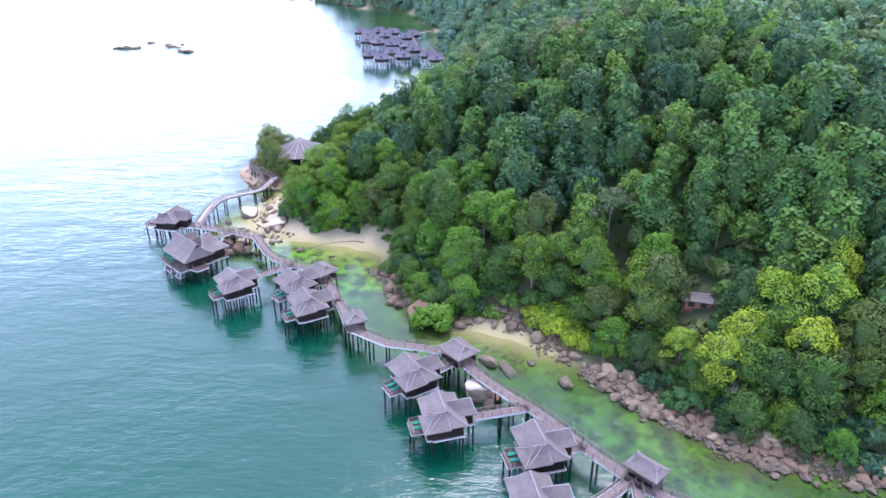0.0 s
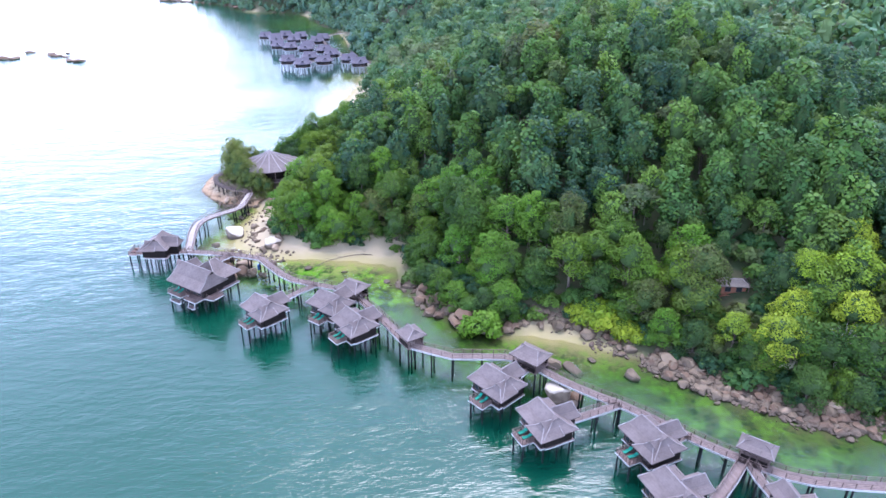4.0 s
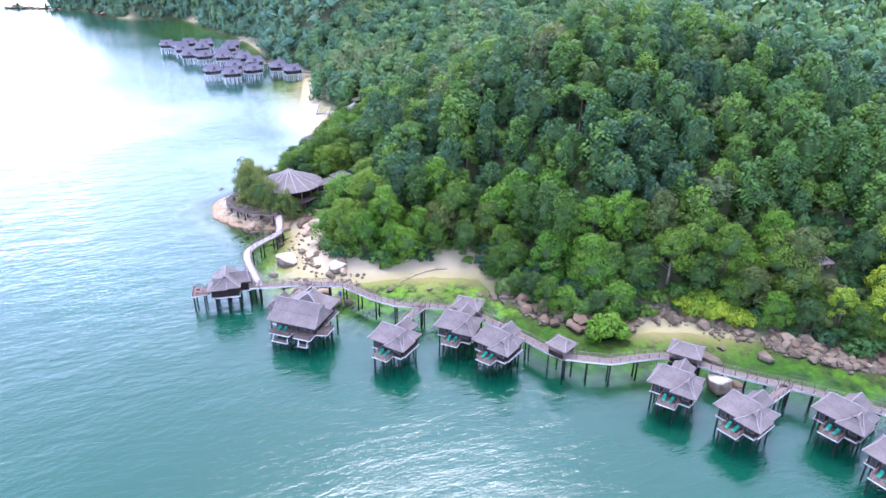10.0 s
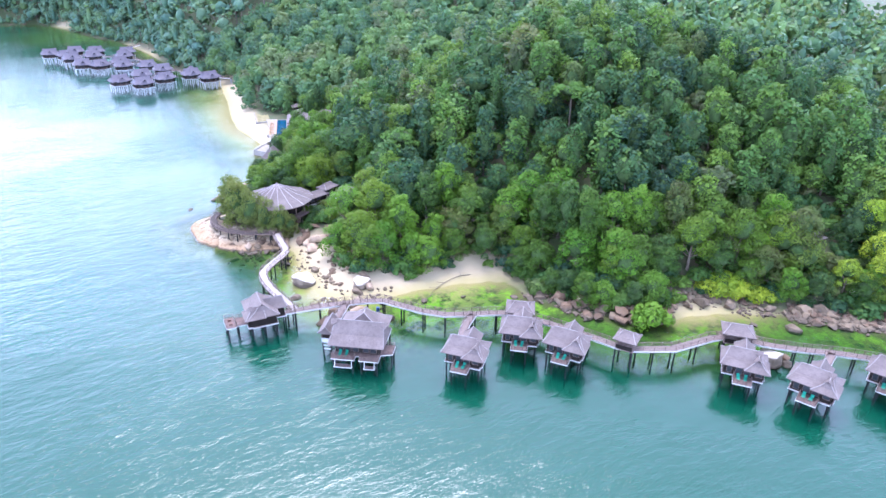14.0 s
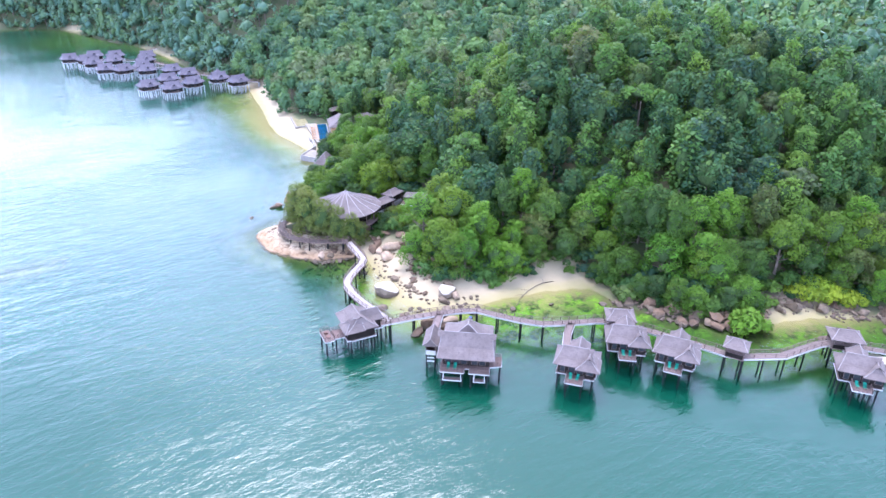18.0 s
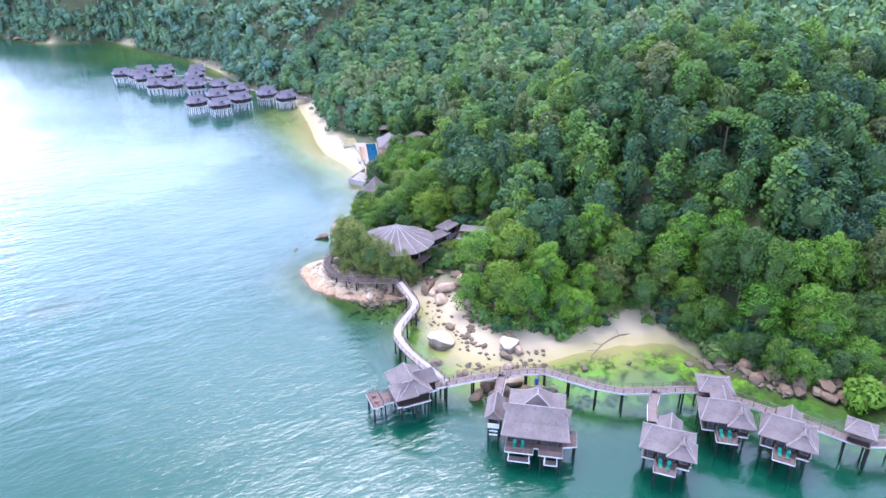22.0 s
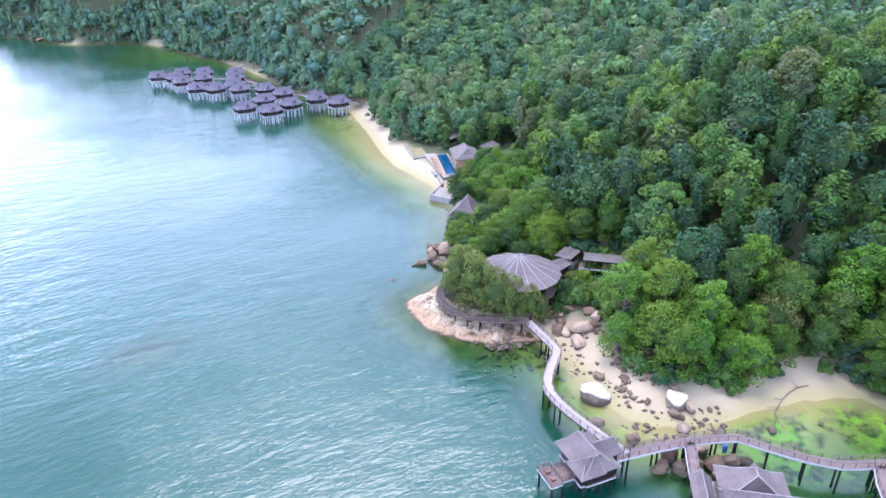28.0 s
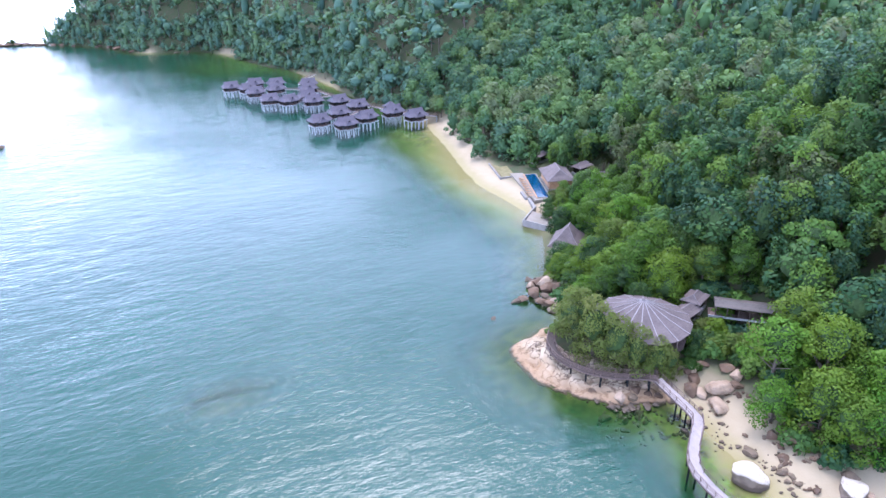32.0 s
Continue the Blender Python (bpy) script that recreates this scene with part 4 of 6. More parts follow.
for pts in ([(-38.5, 149.6), (-42.5, 147.1), (-46.2, 143.9)], [(-71.7, 174.5), (-72.7, 174.8), (-73.7, 175.1)], [(-60.2, 170.6), (-63.2, 167.7), (-66.3, 164.6)], [(14.8, 93.6), (9.8, 92.4), (4.8, 91.3)],
            [(2.5, 108.0), (0.4, 106.4), (-1.4, 104.9)], [(23.0, 83.9), (21.5, 83.5), (20.3, 83.1)], [(29.0, 76.6), (24.5, 73.0), (21.0, 70.5), (18.6, 69.0)], [(29.4, 75.4), (28.9, 72), (29.0, 68.7)],
            [(-28.3, 140.6), (-30, 140.2), (-31.4, 140.5)], [(-24.6, 132.4), (-25.4, 131.4), (-26, 130.3)]):
    walkway("link_walkway", pts, "short timber link walkway with rails on piles", 1.6, 4.0, 3.0)


def shelter(cx, cy, ux, uy, length, depth):
    s = thing("shelter", at(cx, cy, ux, uy), "open shingle-roofed shelter standing over the walkway", "shelter", "shelters over the walkway")
    F, a, b = 4.0, length / 2, depth / 2
    slab("floor", [(-a + .5, -b + .5), (a - .5, -b + .5), (a - .5, b - .5), (-a + .5, b - .5)], F - 0.2, F - 0.015, M_DECK, s)
    roof("roof", s, M_ROOF, x0=-a, x1=a, y0=-b, y1=b, ze=6.2, zr=7.75, along="x", in0=b * 0.62, in1=b * 0.62, gable=((0, 0.75), (1, 0.75)))
    for x in (-a + .7, a - .7):
        for y in (-b + .7, b - .7):
            part("post", beam((x, y, F), (x, y, 6.3), 0.18, 0.18, up=(1, 0, 0)), M_RAIL, s)
    for y in (-b + .62, b - .62):
        part("side_panel", box(-a + .8, a - .8, y - 0.05, y + 0.05, F, F + 0.9), M_WALL, s)
        part("bench", box(-a + .9, a - .9, y - 0.2 if y > 0 else y + 0.05, y - 0.05 if y > 0 else y + 0.45, F + 0.4, F + 0.46), M_RAIL, s)
    piles(s, [(x, y) for x in (-a + .7, a - .7) for y in (-b + .7, b - .7)], F - 0.2)


shelter(-30.0, 143.0, 4.8, -4.6, 6.6, 6.0)
shelter(-19.4, 120.7, 1.9, -4.6, 5.0, 4.9)
shelter(2.8, 108.7, 4.0, -5.2, 6.7, 5.7)
shelter(31.0, 76.7, 3.9, -4.2, 5.8, 4.2)

# ---- the restaurant on the headland ----
def restaurant():
    r = thing("restaurant", pose(-51.6, 229.3, 0), "round pavilion with a wide faceted shingle roof on a rocky headland", "pavilion")
    N, RE, ZE, ZT, F = 16, 10.5, 9.8, 14.1, 6.3
    ring = [(math.cos(2 * math.pi * i / N), math.sin(2 * math.pi * i / N)) for i in range(N)]
    part("base", rod((0, 0, 2.5), (0, 0, F - 0.6), 7.6, 7.4, N), M_ROCK, r)
    part("floor", rod((0, 0, F - 0.6), (0, 0, F - 0.25), 9.6, 9.6, N), M_DECK, r)
    for i in range(N):
        a = 2 * math.pi * i / N
        part("pile", rod((9.0 * math.cos(a), 9.0 * math.sin(a), 1.5), (9.0 * math.cos(a), 9.0 * math.sin(a), F - 0.5), 0.18, 0.18), M_PILE, r)
    prof = [(RE, ZE), (RE * 0.55, ZE + 1.75), (0.5, ZT)]
    bm = bmesh.new()
    rows = [[bm.verts.new((c * q, s * q, z)) for c, s in ring] for q, z in prof]
    under = [bm.verts.new((c * RE, s * RE, ZE - 0.2)) for c, s in ring]
    for i in range(N):
        j = (i + 1) % N
        for a, b in zip(rows, rows[1:]):
            bm.faces.new((a[i], a[j], b[j], b[i]))
        bm.faces.new((under[j], under[i], rows[0][i], rows[0][j]))
    bm.faces.new(rows[-1]), bm.faces.new(under[::-1])
    roof_part = part("roof", bm, M_ROOF, r)
    for c, s in ring:
        for (q0, z0), (q1, z1) in zip(prof, prof[1:]):
            part("ridge_cap", beam((c * q0, s * q0, z0 + .04), (c * q1, s * q1, z1 + .04), 0.2, 0.1), M_PALECAP, roof_part)
    part("finial", rod((0, 0, ZT - 0.1), (0, 0, ZT + 0.5), 0.55, 0.2, 10), M_CAP, roof_part)
    for i in range(N):
        a = 2 * math.pi * (i + 0.5) / N
        part("post", rod((9.0 * math.cos(a), 9.0 * math.sin(a), F), (9.0 * math.cos(a), 9.0 * math.sin(a), ZE - 0.1), 0.16, 0.16), M_RAIL, r)
    for i in range(N):
        a, b = 2 * math.pi * i / N, 2 * math.pi * (i + 1) / N
        p, q = Vector((7.4 * math.cos(a), 7.4 * math.sin(a), 0)), Vector((7.4 * math.cos(b), 7.4 * math.sin(b), 0))
        part("wall", beam(p + Vector((0, 0, F + 1.8)), q + Vector((0, 0, F + 1.8)), 0.18, 3.6), M_WALL if i % 5 else M_PALEWALL, r)


restaurant()


def long_house(name, cx, cy, ux, uy, length, depth, zf, ze, zr, label, wall=None, base=None, group="", roofmat=None, basemat=None):
    h = thing(name, at(cx, cy, ux, uy), label, "building", group)
    a, b = length / 2, depth / 2
    part("base", box(-a + .4, a - .4, -b + .4, b - .4, (zf - 2.5) if base is None else base, zf), basemat or M_CONCRETE, h)
    part("wall", box(-a + .9, a - .9, -b + .9, b - .9, zf, ze + 0.1), wall or M_WALL, h)
    for x in np.arange(-a + 1.6, a - 2.2, 2.4):
        window_in(h, x, x + 1.2, -b + .9, zf + 0.7, zf + 1.9)
    roof("roof", h, roofmat or M_ROOF, x0=-a, x1=a, y0=-b, y1=b, ze=ze, zr=zr, along="x", in0=b * 0.7, in1=b * 0.7)
    for x in (-a + .5, a - .5):
        for y in (-b + .5, b - .5):
            part("post", beam((x, y, zf), (x, y, ze + .1), 0.18, 0.18, up=(1, 0, 0)), M_RAIL, h)
    return h


long_house("annex", -40.2, 228.0, 5.0, 1.2, 8.5, 4.6, 6.6, 8.6, 9.9, "low annex roof joining the round pavilion")
long_house("annex", -34.6, 230.2, 5.0, 2.0, 6.0, 4.6, 7.2, 9.6, 11.0, "brown shingle roof of a small annex among trees")
long_house("forest_hut", 53.2, 119.8, 1.0, -0.3, 7.0, 4.4, 9.0, 11.3, 12.3, "small red-brown hut with a low dark roof among trees", M_REDEARTH, None, "", M_DULLROOF, M_REDEARTH)


def covered_bridge():
    b = thing("covered_bridge", at(-26.8, 221.6, 5.9, -6.2), "low grey-roofed covered walkway crossing a gully in the forest", "bridge")
    part("roof", hip(-7.5, 7.5, -2.4, 2.4, 9.4, 10.1, "x", 0.2, 0.2)[0], M_DULLROOF, b)
    part("deck", box(-8.5, 8.5, -1.8, 1.8, 6.6, 6.85), M_DECK, b)
    part("edge_beam", box(-8.5, 8.5, -2.0, -1.8, 6.5, 6.95), M_WHITE, b)
    for x in np.arange(-7, 7.1, 2.33):
        for y in (-1.7, 1.7):
            part("post", beam((x, y, 6.8), (x, y, 9.5), 0.16, 0.16, up=(1, 0, 0)), M_RAIL, b)
    for x in (-6, 0, 6):
        part("pier", box(x - 0.25, x + 0.25, -1.6, 1.6, 1.5, 6.6), M_CONCRETE, b)


covered_bridge()


def steps_down():
    s = thing("timber_stair", Matrix(), "timber stair running down the slope to the beach", "stair")
    p, q = Vector((-29.4, 219.0, 6.7)), Vector((-33.2, 208.8, 3.2))
    side = Vector((0.94, -0.35, 0)) * 0.7
    for sg in (-1, 1):
        part("stringer", beam(p + side * sg, q + side * sg, 0.12, 0.3), M_SUNBED, s)
        part("handrail", beam(p + side * sg + Vector((0, 0, 0.95)), q + side * sg + Vector((0, 0, 0.95)), 0.08, 0.08), M_SUNBED, s)
    for i in range(20):
        c = p.lerp(q, (i + 0.5) / 20)
        part("tread", beam(c - side, c + side, 0.42, 0.06), M_SUNBED, s)
    for t in (0.15, 0.5, 0.85):
        c = p.lerp(q, t)
        part("post", beam(c - Vector((0, 0, 3.0)), c + Vector((0, 0, 0.95)), 0.16, 0.16, up=(1, 0, 0)), M_SUNBED, s)


steps_down()

# ---- the far beach: pool, pavilion, terraces ----
POOL = at(-8.2, 328.2, 10.9, 24.4)


def pool():
    p = thing("swimming_pool", POOL, "long blue swimming pool beside the beach pavilion", "pool")
    m, nt = material("pool water")
    n = world_noise(nt, 0.8, 3)
    finish(nt, mix(nt, n.outputs["Fac"], (0.002, 0.035, 0.085), (0.003, 0.05, 0.11)), 0.08, n.outputs["Fac"], 0.1, 0.1)
    part("water", box(-12.6, 12.6, -2.1, 2.1, 1.2, 2.35), m, p)
    for x0, x1, y0, y1 in ((-13.1, 13.1, -2.6, -2.1), (-13.1, 13.1, 2.1, 2.6), (-13.1, -12.6, -2.1, 2.1), (12.6, 13.1, -2.1, 2.1)):
        part("coping", box(x0, x1, y0, y1, 1.2, 2.5), M_SUNBED if y0 > 0 and y1 > 2.2 else M_STONE, p)


pool()
long_house("pool_pavilion", -0.4, 326.4, 10.9, 24.4, 15.5, 10.5, 2.6, 5.6, 9.0, "hip-roofed grey shingle pavilion beside the swimming pool", M_SUNBED, 0.5)
long_house("beach_pavilion", 15.0, 331.0, 1, 0.2, 8, 5, 3.0, 5.2, 6.8, "small shingle roof among trees behind the pool", None, 0.5)
long_house("beach_pavilion", 14.5, 317.0, 1, -0.3, 8, 5, 3.4, 5.4, 7.0, "small shingle roof among trees behind the pool", None, 0.5)
long_house("beach_pavilion", 10.0, 352.0, 1, 0.4, 9, 4, 2.6, 4.8, 6.0, "low dark-roofed beach pavilion under the trees", None, 0.5)


def tent_house():
    t = thing("spa_house", at(-34.0, 277.0, 0.75, 0.66), "house with a steep pointed shingle roof above the shore", "building")
    part("base", box(-4.5, 4.5, -3.5, 3.5, 0.5, 4.2), M_CONCRETE, t)
    part("wall", box(-4.0, 4.0, -3.0, 3.0, 4.2, 6.2), M_PALEWALL, t)
    roof("roof", t, M_ROOF, x0=-5.6, x1=5.6, y0=-4.6, y1=4.6, ze=5.6, zr=10.4, along="x", in0=5.3, in1=3.2)
    part("terrace", box(-8.5, -4.5, -3.5, 2.5, 0.3, 3.2), M_STONE, t)
    part("parapet", box(-8.7, -8.5, -3.5, 2.5, 0.3, 3.9), M_STONE, t)


tent_house()


def terrace():
    t = thing("beach_terrace", Matrix(), "pale stone beach terrace with a low sea wall", "terrace")
    slab("paving", [(-30.5, 303), (-27.2, 296), (-22, 298), (-23.5, 309)], 0.2, 1.9, M_STONE, t)
    for a, b in (((-30.9, 303.6), (-27.4, 295.8)), ((-30.9, 303.6), (-20.4, 311.6))):
        part("sea_wall", beam((*a, 1.1), (*b, 1.1), 0.5, 2.2), M_CONCRETE, t)
    slab("paving", [(-11, 314), (-4, 343), (-8.5, 345.5), (-17.5, 316)], 0.6, 2.2, M_STONE, t)
    slab("lawn_bed", [(-7, 361), (-2.5, 359), (-7.5, 343), (-13, 344)], 0.6, 1.9, M_GRASS, t)
    for a, b in (((-8.4, 361), (-14.2, 343.2)), ((-14.2, 343.2), (-8.4, 342))):
        part("sea_wall", beam((*a, 1.2), (*b, 1.2), 0.4, 2.0), M_CONCRETE, t)
    for a, b in (((-15.6, 327), (-17.6, 321)), ((-17.2, 320), (-20.6, 311.8))):
        part("sea_wall", beam((*a, 1.0), (*b, 1.0), 0.9, 1.6), M_CONCRETE, t)


terrace()


def sunbed(m):
    t = thing("sunbed", m, "teak sunbed on the pool terrace", "sunbed", "sunbeds by the pool")
    part("frame", box(-0.4, 0.4, 0, 1.9, 0.25, 0.36), M_SUNBED, t)
    part("backrest", beam((0, 1.3, 0.4), (0, 1.95, 0.8), 0.75, 0.1), M_SUNBED, t)
    for x in (-0.34, 0.34):
        for y in (0.15, 1.7):
            part("leg", beam((x, y, 0), (x, y, 0.26), 0.07, 0.07, up=(1, 0, 0)), M_SUNBED, t)
    return t


bed = None
for i in range(8):
    m = POOL @ pose(-10.5 + i * 2.6, 3.2, 2.2, 0, 0, 0)
    bed = copy_thing(bed, m) if bed else sunbed(m)


# ---- the far water village ----
def far_villa():
    v = thing("far_villa", Matrix(), "far stilted villa with dark hipped roofs on pale piles", "villa", "villas of the far water village")
    F = 4.2
    line = [(-5.0, -3.4), (-2.2, -3.4), (-1.6, -4.8), (1.6, -4.8), (2.2, -3.4), (5.0, -3.4), (5.0, 3.6), (-5.0, 3.6)]
    slab("floor", line, F - 0.2, F, M_DECK, v)
    edge(v, line, F - 0.3, 0.4, 0.16, M_PALEPILE)
    part("wall", box(-4.3, 4.3, -2.8, 3.2, F, 6.5), M_WALL, v, "dark timber cabin wall")
    for x in (-3.4, -1.0, 1.6):
        window_in(v, x, x + 1.5, -2.8, F + 0.4, F + 2.0)
    roof("main_roof", v, M_FARROOF, x0=-5.7, x1=5.7, y0=-3.9, y1=4.1, ze=6.3, zr=9.6, along="x", in0=2.3, in1=2.3, with_caps=False, gable=((0, 1.0), (1, 1.0)))
    roof("front_roof", v, M_FARROOF, x0=-3.0, x1=2.6, y0=-5.2, y1=0.5, ze=6.2, zr=8.5, along="y", in0=1.6, in1=0.3, with_caps=False, gable=((0, 0.9),))
    rails(v, [(-1.6, -3.5), (-1.6, -4.7), (1.6, -4.7), (1.6, -3.5)], F, 1.0, 0.9)
    piles(v, [(x, y) for y in (-3.0, 0.0, 3.2) for x in (-4.6, -2.3, 0.0, 2.3, 4.6)] + [(-1.4, -4.5), (1.4, -4.5)], F - 0.2, 0.24, M_PALEPILE)
    return v


FAR = [(-68, 566, 10), (-60, 555.5, 25), (-52.5, 569, 5), (-41, 562, 15), (-46, 544, 20), (-59, 541, 15), (-57, 516, 10), (-48.5, 508, 30), (-24, 549, 0), (-29, 534, 12), (-37.3, 499, 8),
       (-25, 491, 20), (-20.5, 474, 5), (-49, 453, 20), (-35, 464, 12), (-40, 440, 15), (-26.5, 447.5, 25), (-10.5, 451, 15), (-4.5, 437, 20), (-36, 513, 10)]
hut = None
for x, y, a in FAR:
    m = pose(x, y, 0, 0, 0, a - 12)
    if hut is None:
        hut = far_villa()
        hut.matrix_basis = m
    else:
        copy_thing(hut, m)
shelter_far = thing("far_shelter", pose(-7.5, 461, 0, 0, 0, 10), "far open shelter with a pointed dark roof on the walkway", "shelter")
roof("roof", shelter_far, M_FARROOF, x0=-3.4, x1=3.4, y0=-3.2, y1=3.2, ze=6.6, zr=9.2, along="x", in0=3.0, in1=3.0, with_caps=False)
piles(shelter_far, [(-2.6, -2.4), (2.6, -2.4), (-2.6, 2.4), (2.6, 2.4)], 6.8, 0.16, M_RAIL)
walkway("far_walkway", [(8, 438), (2, 444), (-3, 452), (-6.5, 462), (-12, 478), (-17, 495), (-20.5, 515), (-23, 532), (-32, 545), (-42, 553), (-52, 560), (-61, 563)], "far timber walkway on pale piles through the water village", 2.0, 4.2, 5.0, M_PALEPILE, 4.0)
walkway("far_walkway", [(-20.5, 515), (-28, 516), (-36, 513), (-44, 511), (-52, 512)], "far timber walkway on pale piles through the water village", 2.0, 4.2, 5.0, M_PALEPILE, 4.0)
walkway("far_walkway", [(-12, 478), (-20, 472), (-28, 464), (-34, 456), (-42, 450)], "far timber walkway on pale piles through the water village", 2.0, 4.2, 5.0, M_PALEPILE, 4.0)
walkway("far_walkway", [(-23, 532), (-24, 545), (-26, 562), (-16, 580), (-7, 590)], "far pale walkway from the village to the shore", 2.4, 4.2, 5.0, M_PALEPILE, 4.0, deck=M_STONE)

# ---- boulders ----
def rock_mesh(name, seed, mat, flat=0.7, rough=0.22, blocky=0.35, sub=3):
    bm = bmesh.new()
    bmesh.ops.create_icosphere(bm, subdivisions=sub, radius=1.0)
    off = Vector((seed * 7.3, seed * 3.1, seed * 1.7))
    rg = random.Random(seed)
    cuts = [(Vector((rg.gauss(0, 1), rg.gauss(0, 1), rg.gauss(0, 1))).normalized(), rg.uniform(0.5, 0.86)) for _ in range(12 if rough > 0.2 else 2)]
    for v in bm.verts:
        p = v.co.copy()
        n = noise.noise(p * 0.9 + off) * rough * 1.6 + noise.noise(p * 2.3 + off) * rough * 0.6 + noise.noise(p * 5.5 + off) * rough * 0.2
        m = max(abs(p.x), abs(p.y), abs(p.z))
        q = p.lerp(p / m * 0.82, blocky) * (1 + n)
        for d, k in cuts:
            over = q.dot(d) - k
            if over > 0:
                q -= d * over * 0.97
        v.co = Vector((q.x, q.y * 0.85, q.z * flat))
    me = bpy.data.meshes.new(name)
    bm.to_mesh(me)
    bm.free()
    me.materials.append(mat)
    me.polygons.foreach_set("use_smooth", [True] * len(me.polygons))
    if rough > 0.2:
        me.set_sharp_from_angle(angle=radians(24))
    return me


ROCKS = {"grey": [rock_mesh("boulder", i, M_ROCK, 0.62 + 0.06 * i, 0.24) for i in range(6)],
         "brown": [rock_mesh("boulder", 10 + i, M_ROCKRED, 0.55 + 0.06 * i, 0.28, 0.45) for i in range(6)],
         "pale": [rock_mesh("boulder", 20 + i, M_ROCKPALE, 0.6 + 0.06 * i, 0.22) for i in range(5)],
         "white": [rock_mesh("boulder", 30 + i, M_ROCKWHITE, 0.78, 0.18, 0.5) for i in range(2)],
         "slab": [rock_mesh("boulder", 40 + i, M_ROCKPALE, 0.42, 0.2, 0.45) for i in range(4)]}
ROCK_LABEL = {"grey": "rounded grey granite boulder on the shore", "brown": "angular brown granite boulder on the shore",
              "pale": "pale weathered granite boulder", "white": "large white-topped granite boulder", "slab": "broad pale granite slab of the headland"}
rng = random.Random(4)


def boulder(kind, x, y, size, z=None, tall=1.0, turn=None, pick=None, long=1.0):
    me = ROCKS[kind][pick if pick is not None else rng.randrange(len(ROCKS[kind]))]
    ob = new("boulder", me)
    r = size / 2
    g = gz(x, y) if z is None else z
    turn = rng.uniform(0, 360) if turn is None else turn
    ob.matrix_basis = pose(x, y, g + 0.25 * r * tall, rng.uniform(-14, 14), rng.uniform(-14, 14), turn) @ Matrix.Diagonal((r * long, r, r * tall, 1))
    tagged(ob, ROCK_LABEL[kind], "boulder", "boulders along the shore")
    return ob


class Rubble:
    """Small stones too many to count, gathered into one mesh."""

    def __init__(self):
        self.v, self.f, self.m, self.n = [], [], [], 0
        self.bank = [(rock_arrays(60 + i, 0.6 + 0.05 * i), i % 2) for i in range(6)]

    def add(self, x, y, size, tall, brown):
        (v, f), _ = self.bank[rng.randrange(6)]
        m = pose(x, y, gz(x, y) + 0.1 * size, rng.uniform(-20, 20), rng.uniform(-20, 20), rng.uniform(0, 360)) @ Matrix.Diagonal((size * 0.6, size * 0.5, size * 0.5 * tall, 1))
        a = np.array(m)
        self.v.append(v @ a[:3, :3].T + a[:3, 3])
        self.f.append(f + self.n)
        self.m += [1 if brown else 0] * len(f)
        self.n += len(v)

    def finish(self):
        ob = link_mesh("rock_rubble", np.concatenate(self.v), np.concatenate(self.f).tolist(), M_ROCK, None, False)
        ob.data.materials.append(M_ROCKRED)
        ob.data.polygons.foreach_set("material_index", self.m)
        tagged(ob, "small grey and brown stones strewn along the shore", "rocks", kind="stuff")


def rock_arrays(seed, flat):
    me = rock_mesh("stone", seed, M_ROCK, flat, 0.34, 0.55, 1 if seed % 3 else 2)
    v = np.array([q.co[:] for q in me.vertices])
    f = np.array([p.vertices[:] for p in me.polygons])
    bpy.data.meshes.remove(me)
    return v, f


RUBBLE = Rubble()

